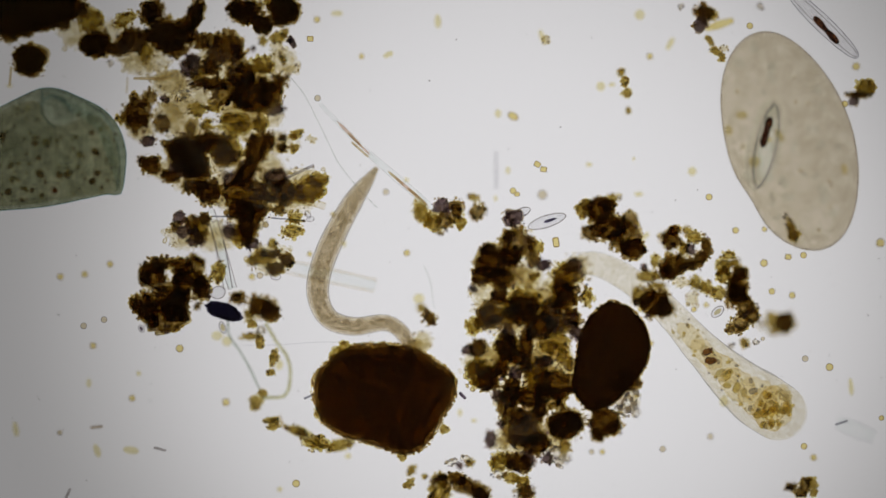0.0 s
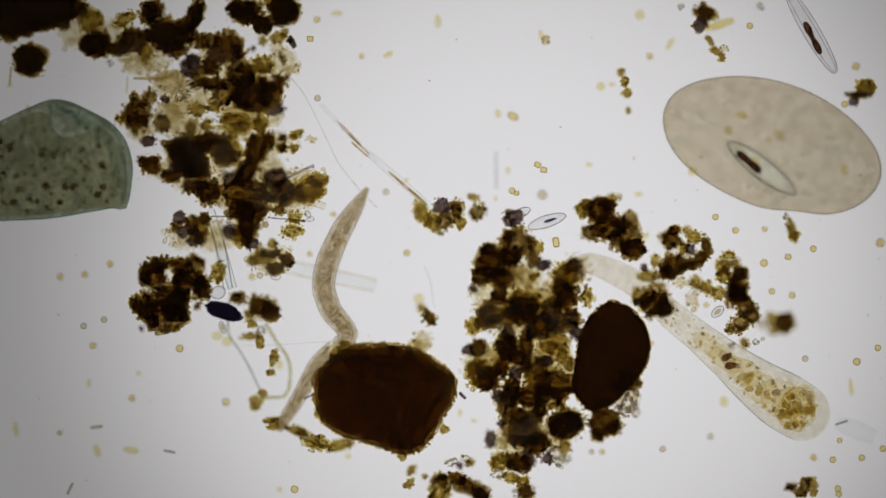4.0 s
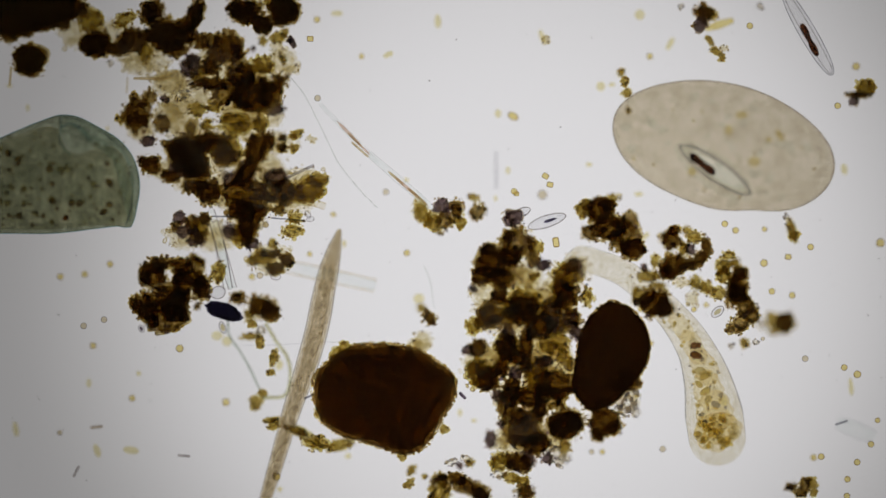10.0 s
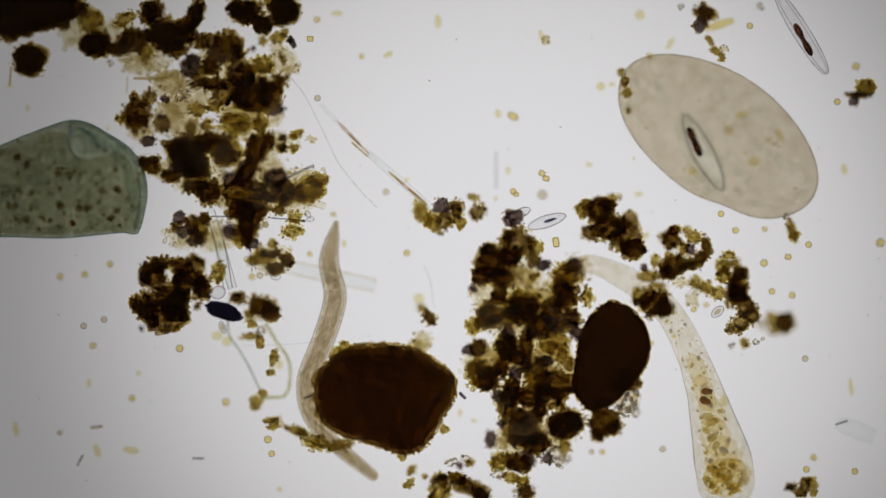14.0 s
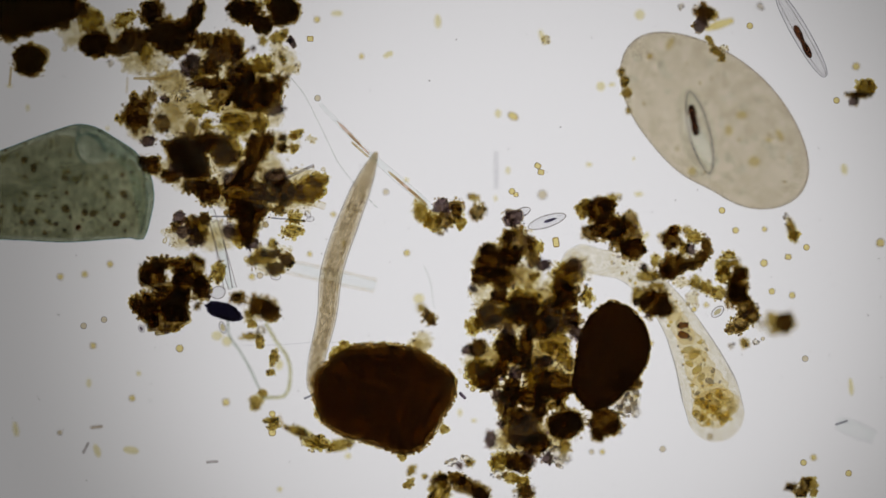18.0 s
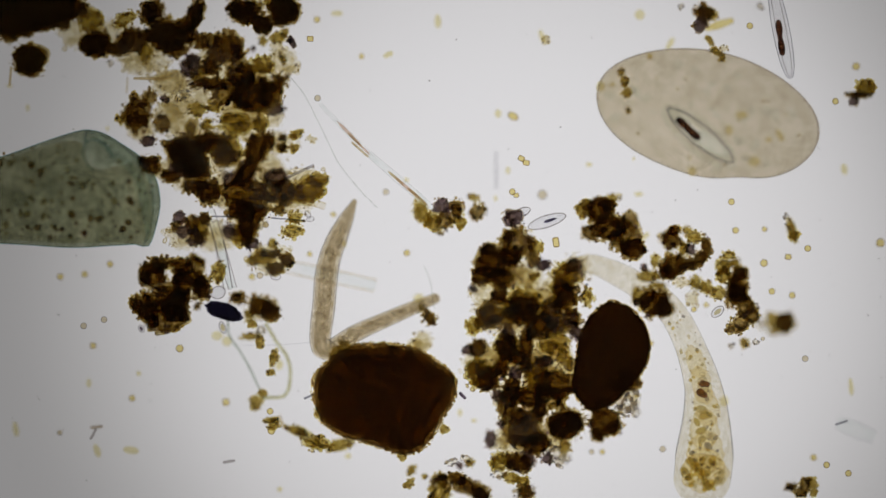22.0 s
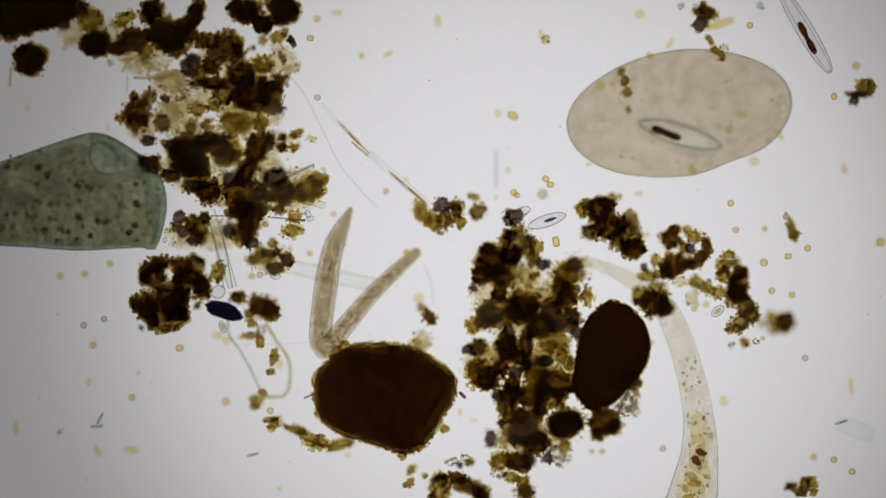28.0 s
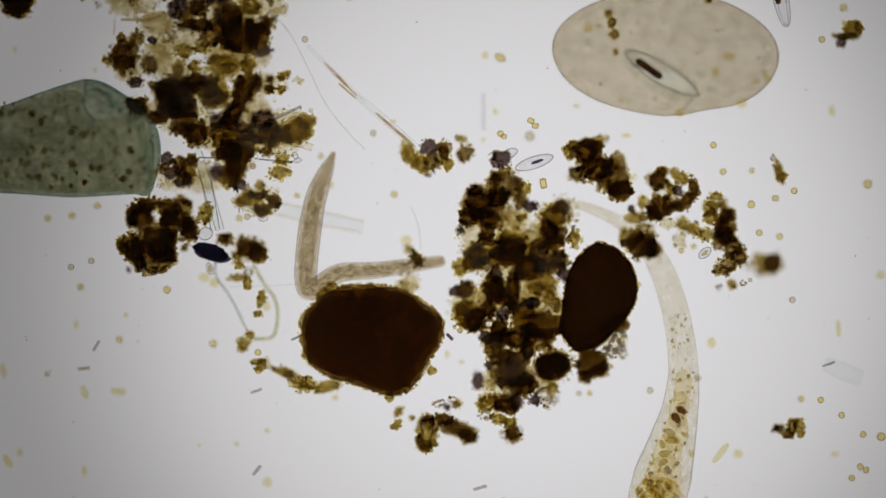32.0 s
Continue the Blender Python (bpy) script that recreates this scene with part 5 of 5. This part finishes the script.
# fine specks over the whole slide
specks = tagged(new("fine_specks"), "fine dark specks scattered over the glass", "specks", kind="stuff")
spots = [(at(rng.uniform(-60, 1630), rng.uniform(-60, 1050), rng.uniform(0.0, 0.12)), rng.uniform(0.6, 1.5) / 1000) for _ in range(170)]
dust(specks, spots, M_GREYRIM, "speck")
haze = tagged(new("pale_specks"), "faint yellow specks far out of focus", "specks", kind="stuff")
dust(haze, [(at(rng.uniform(-60, 1630), rng.uniform(-60, 1050), rng.uniform(0.0, 0.006)), rng.uniform(3.5, 8) / 1000) for _ in range(60)], M_CELL_FAINT, "speck")


# ---- what moves ----
def drift(ob, z, *rows):
    """Keys a thing over plan points: (seconds, x, y, turn)."""
    full = [(t, x, y, (r[0] if r else 0)) for t, x, y, *r in rows]
    walk(ob, [(t, Matrix.Translation(at(x, y, z)) @ Matrix.Rotation(-radians(a), 4, "Z")) for t, x, y, a in full])


def loose(kind, r, z, *rows, deg=0.0, stretch=1.0):
    ob = cell(kind, rows[0][1], rows[0][2], r, z, deg, stretch)
    drift(ob, z, *[(t, x, y, deg) for t, x, y in rows])


def flask_path(flask_line):
    bend(flask_line, 0, (905, 690), (930, 650), (960, 600), (985, 548), (993, 505), (1014, 480), (1044, 466), (1100, 490), (1170, 548), (1240, 625), (1310, 685), (1375, 728), (1418, 752))
    bend(flask_line, 2, (905, 690), (930, 650), (960, 600), (985, 548), (993, 505), (1014, 480), (1044, 466), (1117, 500), (1167, 549), (1242, 627), (1325, 687), (1408, 737), (1441, 752))
    bend(flask_line, 3.5, (905, 690), (930, 650), (960, 600), (985, 548), (993, 505), (1014, 480), (1044, 466), (1117, 500), (1167, 546), (1242, 612), (1325, 675), (1416, 732), (1457, 750))
    bend(flask_line, 5.5, (905, 690), (930, 650), (960, 600), (985, 548), (993, 505), (1014, 480), (1044, 466), (1117, 500), (1167, 543), (1242, 609), (1316, 665), (1424, 723), (1474, 745))
    bend(flask_line, 6, (905, 690), (930, 650), (960, 600), (985, 548), (993, 505), (1014, 480), (1044, 466), (1110, 495), (1180, 550), (1240, 607), (1310, 662), (1400, 712), (1478, 742))
    bend(flask_line, 7, (905, 690), (930, 650), (960, 600), (985, 548), (993, 505), (1014, 480), (1044, 466), (1117, 500), (1167, 543), (1242, 609), (1316, 665), (1424, 722), (1466, 745))
    bend(flask_line, 7.5, (905, 690), (930, 650), (960, 600), (985, 548), (1008, 512), (1010, 480), (1026, 457), (1058, 467), (1101, 491), (1164, 549), (1237, 624), (1311, 693), (1389, 750), (1424, 771))
    bend(flask_line, 8, (905, 690), (930, 650), (960, 600), (985, 548), (1008, 512), (1010, 480), (1026, 457), (1058, 467), (1101, 491), (1159, 546), (1216, 615), (1280, 678), (1350, 737), (1396, 765))
    bend(flask_line, 8.5, (905, 690), (930, 650), (960, 600), (985, 548), (1008, 512), (1010, 480), (1026, 457), (1058, 467), (1101, 491), (1167, 546), (1217, 616), (1267, 679), (1325, 748), (1354, 785))
    bend(flask_line, 9, (905, 690), (930, 650), (960, 600), (985, 548), (1008, 512), (1010, 480), (1026, 457), (1058, 467), (1100, 490), (1180, 560), (1228, 630), (1263, 700), (1299, 765), (1312, 803))
    bend(flask_line, 10, (905, 690), (930, 650), (960, 600), (985, 548), (1008, 512), (1010, 480), (1026, 457), (1058, 467), (1109, 491), (1175, 553), (1219, 611), (1251, 682), (1269, 773), (1273, 821))
    bend(flask_line, 11, (905, 690), (930, 650), (960, 600), (985, 548), (1008, 512), (1010, 480), (1026, 457), (1058, 467), (1109, 491), (1175, 553), (1219, 619), (1248, 699), (1261, 790), (1264, 848))
    bend(flask_line, 12, (905, 690), (930, 650), (960, 600), (985, 548), (1008, 512), (1010, 480), (1026, 457), (1058, 467), (1109, 491), (1175, 553), (1219, 619), (1244, 699), (1258, 798), (1259, 868))
    bend(flask_line, 13, (905, 690), (930, 650), (960, 600), (985, 548), (993, 505), (1014, 480), (1044, 466), (1110, 490), (1180, 560), (1219, 625), (1246, 710), (1261, 810), (1264, 888))
    bend(flask_line, 14, (905, 690), (930, 650), (960, 600), (985, 548), (993, 505), (1014, 480), (1044, 466), (1117, 500), (1175, 549), (1213, 619), (1250, 723), (1280, 823), (1288, 902))
    bend(flask_line, 16.5, (905, 690), (930, 650), (960, 600), (985, 548), (1008, 512), (1010, 480), (1026, 457), (1058, 467), (1101, 475), (1162, 533), (1217, 602), (1258, 679), (1283, 737), (1293, 773))
    bend(flask_line, 17, (905, 690), (930, 650), (960, 600), (985, 548), (1008, 512), (1010, 480), (1026, 457), (1058, 467), (1101, 480), (1167, 533), (1217, 602), (1250, 672), (1275, 737), (1281, 767))
    bend(flask_line, 18, (905, 690), (930, 650), (960, 600), (985, 548), (1008, 512), (1010, 480), (1026, 457), (1058, 467), (1109, 480), (1167, 533), (1217, 611), (1250, 680), (1270, 745), (1276, 778))
    bend(flask_line, 19, (905, 690), (930, 650), (960, 600), (985, 548), (1008, 512), (1010, 480), (1026, 457), (1058, 467), (1090, 480), (1175, 545), (1223, 615), (1251, 695), (1266, 765), (1270, 800))
    bend(flask_line, 20, (905, 690), (930, 650), (960, 600), (985, 548), (993, 505), (1014, 480), (1044, 466), (1117, 500), (1175, 554), (1226, 629), (1251, 715), (1263, 795), (1263, 839))
    bend(flask_line, 21, (905, 690), (930, 650), (960, 600), (985, 548), (993, 505), (1014, 480), (1044, 466), (1117, 500), (1182, 554), (1222, 635), (1245, 723), (1247, 806), (1242, 869))
    bend(flask_line, 22, (905, 690), (930, 650), (960, 600), (985, 548), (993, 505), (1014, 480), (1044, 466), (1117, 500), (1182, 551), (1222, 635), (1244, 723), (1245, 823), (1235, 893))
    bend(flask_line, 23, (905, 690), (930, 650), (960, 600), (985, 548), (993, 505), (1014, 480), (1044, 466), (1110, 490), (1180, 550), (1215, 640), (1235, 740), (1235, 840), (1225, 928))
    bend(flask_line, 25, (905, 690), (930, 650), (960, 600), (985, 548), (993, 505), (1014, 480), (1044, 466), (1126, 503), (1182, 559), (1222, 652), (1237, 757), (1235, 864), (1215, 974))
    bend(flask_line, 27.5, (905, 690), (930, 650), (960, 600), (985, 548), (993, 505), (1014, 480), (1044, 466), (1126, 503), (1179, 553), (1214, 644), (1230, 752), (1230, 864), (1204, 1007))
    bend(flask_line, 28, (905, 690), (930, 650), (960, 600), (985, 548), (993, 505), (1014, 480), (1044, 466), (1125, 502), (1179, 552), (1212, 644), (1230, 750), (1227, 850), (1202, 1012))
    bend(flask_line, 29, (905, 690), (930, 650), (960, 600), (985, 548), (993, 505), (1014, 480), (1044, 466), (1125, 502), (1179, 552), (1211, 644), (1229, 750), (1224, 850), (1187, 1020))
    bend(flask_line, 31, (905, 690), (930, 650), (960, 600), (985, 548), (993, 505), (1014, 480), (1044, 466), (1125, 502), (1176, 550), (1209, 640), (1226, 745), (1216, 856), (1176, 1030))
    bend(flask_line, 32, (905, 690), (930, 650), (960, 600), (985, 548), (993, 505), (1014, 480), (1044, 466), (1128, 502), (1173, 546), (1207, 624), (1225, 744), (1214, 858), (1173, 1036))


def worm_path(worm_line):
    bend(worm_line, 0, (665, 300), (620, 365), (577, 450), (562, 515), (580, 562), (625, 578), (685, 572), (718, 598), (725, 640), (715, 680))
    bend(worm_line, 1, (674, 281), (615, 378), (567, 474), (553, 538), (585, 574), (636, 568), (679, 564), (707, 598), (717, 656))
    bend(worm_line, 2, (666, 299), (606, 388), (574, 474), (576, 538), (615, 572), (653, 583), (640, 602), (597, 615), (544, 656))
    bend(worm_line, 3, (653, 324), (593, 420), (570, 489), (587, 544), (632, 581), (632, 598), (597, 619), (550, 662), (512, 703))
    bend(worm_line, 3.5, (653, 328), (597, 420), (570, 489), (585, 538), (625, 579), (615, 602), (582, 628), (546, 681), (503, 741))
    bend(worm_line, 5.5, (617, 373), (585, 442), (574, 506), (589, 577), (561, 641), (480, 726), (392, 816))
    bend(worm_line, 6, (612, 388), (590, 440), (577, 510), (577, 570), (558, 620), (500, 705), (430, 770), (363, 836))
    bend(worm_line, 6.5, (606, 401), (574, 485), (567, 559), (546, 624), (486, 699), (411, 773), (341, 850))
    bend(worm_line, 7, (606, 405), (578, 485), (572, 570), (546, 641), (476, 731), (401, 799), (336, 857))
    bend(worm_line, 7.5, (608, 371), (572, 442), (587, 506), (604, 570), (561, 645), (497, 731), (433, 810))
    bend(worm_line, 8, (627, 350), (582, 420), (589, 485), (621, 538), (619, 585), (572, 634), (538, 699), (512, 778))
    bend(worm_line, 8.5, (619, 358), (585, 442), (576, 517), (585, 592), (555, 656), (529, 720), (516, 795), (512, 863))
    bend(worm_line, 9, (622, 372), (590, 440), (575, 510), (570, 590), (543, 670), (524, 760), (514, 850), (510, 905))
    bend(worm_line, 10, (600, 410), (578, 495), (561, 581), (540, 656), (515, 731), (487, 827), (461, 912))
    bend(worm_line, 11, (589, 453), (578, 538), (557, 624), (518, 713), (486, 795), (454, 880), (426, 944))
    bend(worm_line, 12, (585, 427), (593, 495), (595, 549), (561, 613), (516, 666), (505, 731), (514, 805), (512, 885))
    bend(worm_line, 12.5, (593, 416), (582, 474), (593, 538), (565, 624), (527, 688), (518, 741), (561, 805), (627, 885))
    bend(worm_line, 13, (588, 436), (582, 500), (575, 570), (550, 640), (535, 710), (550, 765), (610, 810), (705, 880))
    bend(worm_line, 13.5, (576, 463), (576, 538), (561, 613), (535, 688), (544, 741), (587, 795), (657, 853), (713, 895))
    bend(worm_line, 14, (595, 395), (582, 463), (593, 527), (572, 602), (542, 677), (553, 741), (597, 790), (668, 848))
    bend(worm_line, 14.5, (638, 309), (589, 410), (578, 485), (582, 538), (559, 613), (535, 677), (542, 741), (572, 799))
    bend(worm_line, 16.5, (660, 252), (635, 310), (600, 395), (580, 480), (575, 560), (560, 620), (550, 660), (580, 695), (640, 710))
    bend(worm_line, 17, (660, 253), (633, 318), (603, 388), (583, 478), (579, 558), (560, 630), (562, 680), (612, 705))
    bend(worm_line, 18, (665, 273), (621, 380), (588, 477), (578, 562), (559, 645), (561, 692), (606, 720), (649, 720))
    bend(worm_line, 19, (658, 290), (610, 380), (582, 470), (578, 570), (562, 620), (540, 655), (560, 690), (610, 700))
    bend(worm_line, 20, (649, 307), (604, 410), (578, 506), (570, 581), (553, 624), (572, 628), (627, 589), (683, 564))
    bend(worm_line, 21, (636, 346), (589, 442), (576, 527), (567, 602), (580, 615), (619, 587), (679, 562), (756, 536))
    bend(worm_line, 22, (627, 357), (584, 456), (573, 542), (567, 607), (584, 619), (630, 590), (692, 562), (778, 525))
    bend(worm_line, 23, (625, 362), (590, 440), (576, 520), (568, 600), (580, 618), (620, 588), (700, 562), (788, 518))
    bend(worm_line, 24, (627, 362), (578, 471), (570, 556), (561, 605), (581, 616), (635, 590), (712, 582), (806, 596))
    bend(worm_line, 25, (627, 362), (584, 471), (573, 556), (564, 605), (584, 619), (641, 599), (721, 585), (815, 586))
    bend(worm_line, 27.5, (627, 362), (584, 471), (573, 556), (567, 610), (584, 619), (621, 590), (669, 553), (738, 508))
    bend(worm_line, 28, (620, 372), (590, 440), (575, 520), (567, 600), (578, 617), (605, 585), (668, 512), (740, 445))
    bend(worm_line, 28.5, (627, 368), (578, 474), (570, 559), (567, 608), (584, 616), (621, 576), (687, 511), (755, 448))
    bend(worm_line, 29, (628, 375), (586, 483), (571, 560), (569, 609), (586, 620), (625, 583), (682, 535), (745, 483))
    bend(worm_line, 29.5, (604, 364), (578, 486), (567, 557), (564, 609), (581, 617), (604, 560), (624, 498), (638, 412))
    bend(worm_line, 30, (604, 366), (578, 477), (567, 556), (564, 608), (581, 616), (609, 554), (638, 462), (661, 383))
    bend(worm_line, 30.5, (607, 367), (584, 478), (567, 557), (561, 603), (578, 614), (609, 552), (644, 463), (672, 372))
    bend(worm_line, 31, (619, 380), (585, 494), (568, 560), (559, 611), (577, 623), (605, 566), (639, 480), (665, 398))
    bend(worm_line, 31.4, (614, 374), (582, 454), (570, 534), (566, 601), (578, 616), (618, 589), (668, 559), (688, 504))
    bend(worm_line, 31.7, (614, 376), (582, 454), (570, 534), (566, 601), (578, 616), (622, 589), (692, 569), (768, 554))
    bend(worm_line, 32, (612, 377), (582, 454), (568, 534), (564, 604), (578, 617), (622, 588), (692, 582), (798, 567))


def motions():
    # the lamp keeps under the camera, so its painted vignette stays put
    walk(lamp, [(t, pose(sx / 1000, -sy / 1000, LAMP_Z)) for t, sx, sy in STAGE])
    worm_line, flask_line = [], []
    worm_path(worm_line)
    flask_path(flask_line)
    key_chain(worm, worm_rings, worm_step, worm_line, ((0, 0.13), (0.25, 0.095), (0.5, WORM_Z), (0.7, 0.06), (1, 0.03)), 10)
    key_chain(flask, flask_rings, flask_step, flask_line, ((0, 0.03), (0.3, 0.04), (0.55, 0.07), (0.7, FLASK_Z), (1, FLASK_Z)), 48, True, ((0, 0), (60, 1.5), (110, 4), (160, 7), (230, 7), (300, 5), (380, 2), (450, 0)))
    drift(oval, OVAL_Z, (0, 1397, 248, 72), (1, 1395.5, 223, 74), (2, 1398.5, 223.6, 73.5), (2.5, 1408.6, 253.8, 62), (3, 1402.4, 260.7, 48), (3.5, 1379, 255.3, 31.5),
          (5.5, 1351.4, 269.2, 4), (6, 1342, 272, 3), (7, 1329.7, 272.4, 2), (8, 1302.7, 271, 2.5), (9, 1284, 261.5, 6.3), (10, 1278.6, 259.2, 14), (11, 1275.5, 253.8, 19.7), (12, 1274, 250.7, 25.5), (13, 1272.5, 246, 31.4),
          (14, 1269.3, 239, 34.5), (16.5, 1264.7, 222, 39.6), (18, 1263, 211.2, 41.6), (19, 1260, 205.5, 43), (20, 1255.4, 198, 42), (21, 1250.8, 194.2, 34.5), (21.5, 1258, 202.7, 26.5), (22, 1250.8, 202, 13), (22.5, 1247, 203.5, 9),
          (23, 1252.5, 205.5, 6), (24, 1250, 201, 2), (25, 1224.5, 203.5, -13), (27.5, 1203.6, 203.5, -9), (28, 1200.5, 202.5, -8), (29, 1197, 204, -5), (30, 1196, 204, 0), (31, 1197, 200, 2), (32, 1198.5, 198, 3))
    walk(meal, [(t, pose(-0.003, -v / 1000, 0.012, 0, 0, -a)) for t, a, v in ((0, 30, 43), (2, 30, 42), (2.5, 28, 42), (3, 23, 43), (3.5, 21, 44), (5.5, 11, 46), (8, 10, 46), (9, 16.5, 45), (11, 22, 43), (13, 27, 41),
                (16.5, 30, 38), (19, 36, 34), (21, 30, 38), (23, 25, 40), (28, 25, 37), (32, 28, 37))])
    drift(bell, BELL_Z, (0, 215, 342, 0), (3, 222, 362, 1.5), (6, 227, 378, 3), (9, 231, 396, 4.4), (13, 242, 410, 6), (16.5, 252, 419, 7), (19, 257, 425, 7.8), (23, 267, 437, 8.6), (28, 276, 441, 8.7), (32, 288, 449, 8.5))
    rows = ((0, 1518, 102, 44), (1, 1512, 100, 46), (2, 1517, 100, 46), (2.5, 1486, 121, 55), (3, 1481, 124, 58), (3.5, 1481, 127, 59), (5.5, 1472, 131, 60), (9, 1474, 133, 60), (14, 1464, 131, 58), (18, 1461, 136, 60), (20, 1449, 136, 62),
            (21, 1407, 147, 74), (21.5, 1397, 142, 78), (22, 1399, 139, 79), (22.5, 1415, 142, 77), (23, 1433, 135, 68), (24, 1461, 140, 63), (25, 1472, 126, 60), (28, 1470, 130, 59), (30, 1458, 137, 61), (31, 1444, 145, 66), (32, 1415, 152, 78))
    drift(diatom, 0.085, *[(t, x - 86 * math.cos(radians(a)), y - 86 * math.sin(radians(a)), a) for t, x, y, a in rows])
    # loose algal cells that drift
    loose("round", 6, 0.07, (0, 1255, 349), (3, 1262, 372), (6, 1276, 400), (9, 1284, 399), (13, 1276, 382), (19, 1279, 370), (23, 1297, 356), (28, 1293, 361), (32, 1285, 361))
    loose("box", 6, 0.07, (0, 951, 291), (6, 953, 294), (9, 966, 312), (13, 960, 309), (19, 946, 290), (23, 920, 280), (28, 966, 318), (32, 962, 318), deg=30)
    loose("box", 6, 0.07, (0, 962, 300), (6, 963, 303), (9, 974, 328), (13, 968, 319), (19, 952, 301), (23, 929, 287), (28, 974, 328), (32, 970, 327), deg=10)
    loose("round", 6, 0.06, (0, 908, 338), (6, 906, 338), (9, 910, 339), (19, 906, 339), (28, 909, 342), (32, 908, 341))
    loose("box", 5, 0.06, (0, 915, 344), (6, 914, 342), (9, 914, 343), (19, 913, 345), (28, 915, 347), (32, 914, 346))
    loose("round", 6, 0.07, (0, 1422, 452), (3, 1438, 442), (6, 1440, 440), (9, 1436, 439), (13, 1432, 433), (19, 1427, 439), (23, 1430, 440), (32, 1428, 442))
    loose("round", 6, 0.07, (0, 1495, 184), (6, 1494, 186), (9, 1483, 188), (13, 1482, 182), (19, 1480, 178), (23, 1478, 180), (28, 1476, 172), (32, 1477, 174))
    loose("round", 7, 0.07, (0, 524, 856), (6, 515, 868), (9, 495, 858), (11, 484, 825), (13, 473, 789), (16.5, 480, 768), (19, 482, 765), (23, 480, 762), (32, 480, 759))
    loose("round", 6, 0.07, (0, 500, 940), (9, 492, 900), (13, 480, 830), (16.5, 484, 745), (19, 480, 731), (23, 478, 728), (32, 479, 728))
    loose("round", 7, 0.07, (0, 1468, 650), (3, 1500, 640), (6, 1537, 648), (9, 1513, 667), (13, 1560, 640), (19, 1640, 650), (32, 1700, 650))
    loose("round", 6, 0.07, (0, 1600, 610), (6, 1522, 630), (9, 1482, 660), (13, 1590, 600), (19, 1640, 600), (32, 1700, 600))
    loose("round", 6, 0.07, (0, 1423, 790), (6, 1483, 818), (9, 1463, 804), (13, 1431, 832), (19, 1422, 818), (23, 1472, 824), (28, 1476, 815), (32, 1475, 812))
    loose("round", 6, 0.07, (0, 1600, 800), (6, 1512, 813), (9, 1517, 815), (13, 1515, 832), (19, 1501, 838), (23, 1502, 838), (28, 1508, 836), (32, 1512, 839))
    loose("round", 6, 0.06, (0, 1640, 780), (6, 1540, 797), (9, 1533, 790), (13, 1600, 780), (23, 1640, 860), (28, 1600, 870), (32, 1550, 873))
    loose("round", 6, 0.06, (0, 1500, 950), (6, 1480, 845), (9, 1493, 841), (13, 1520, 900), (23, 1560, 930), (32, 1545, 930))
    loose("round", 6, 0.06, (0, 1520, 960), (6, 1478, 860), (9, 1490, 867), (13, 1530, 920), (23, 1570, 940), (32, 1555, 936))
    loose("round", 6, 0.05, (0, 1600, 930), (13, 1590, 930), (23, 1580, 950), (32, 1530, 950))
    loose("round", 5, 0.07, (0, 1560, 740), (6, 1473, 787), (9, 1532, 750), (13, 1590, 740), (32, 1680, 760))
    loose("long", 7, 0.05, (0, 1320, 960), (23, 1310, 930), (28, 1300, 910), (32, 1298, 906), deg=-52, stretch=3.6)
    for rows, a, b in ((((0, 120, 875), (6, 127, 857), (9, 133, 840), (13, 140, 820), (19, 155, 787), (23, 168, 763), (28, 177, 742), (32, 193, 716)), 115, 120), (((0, 283, 795), (6, 308, 802), (9, 320, 806), (13, 345, 810), (19, 382, 818), (23, 413, 816), (28, 447, 806), (32, 476, 796)), 15, -20)):
        ob = rod("dark_needle", "small grey needle drifting over the glass", "needle", ((100, 100), (122, 100)), 2.6, 0.05, [M_GREYRIM, M_GREYRIM])
        drift(ob, 0.05, *[(t, x, y, a + (b - a) * t / 32) for t, x, y in rows])


motions()
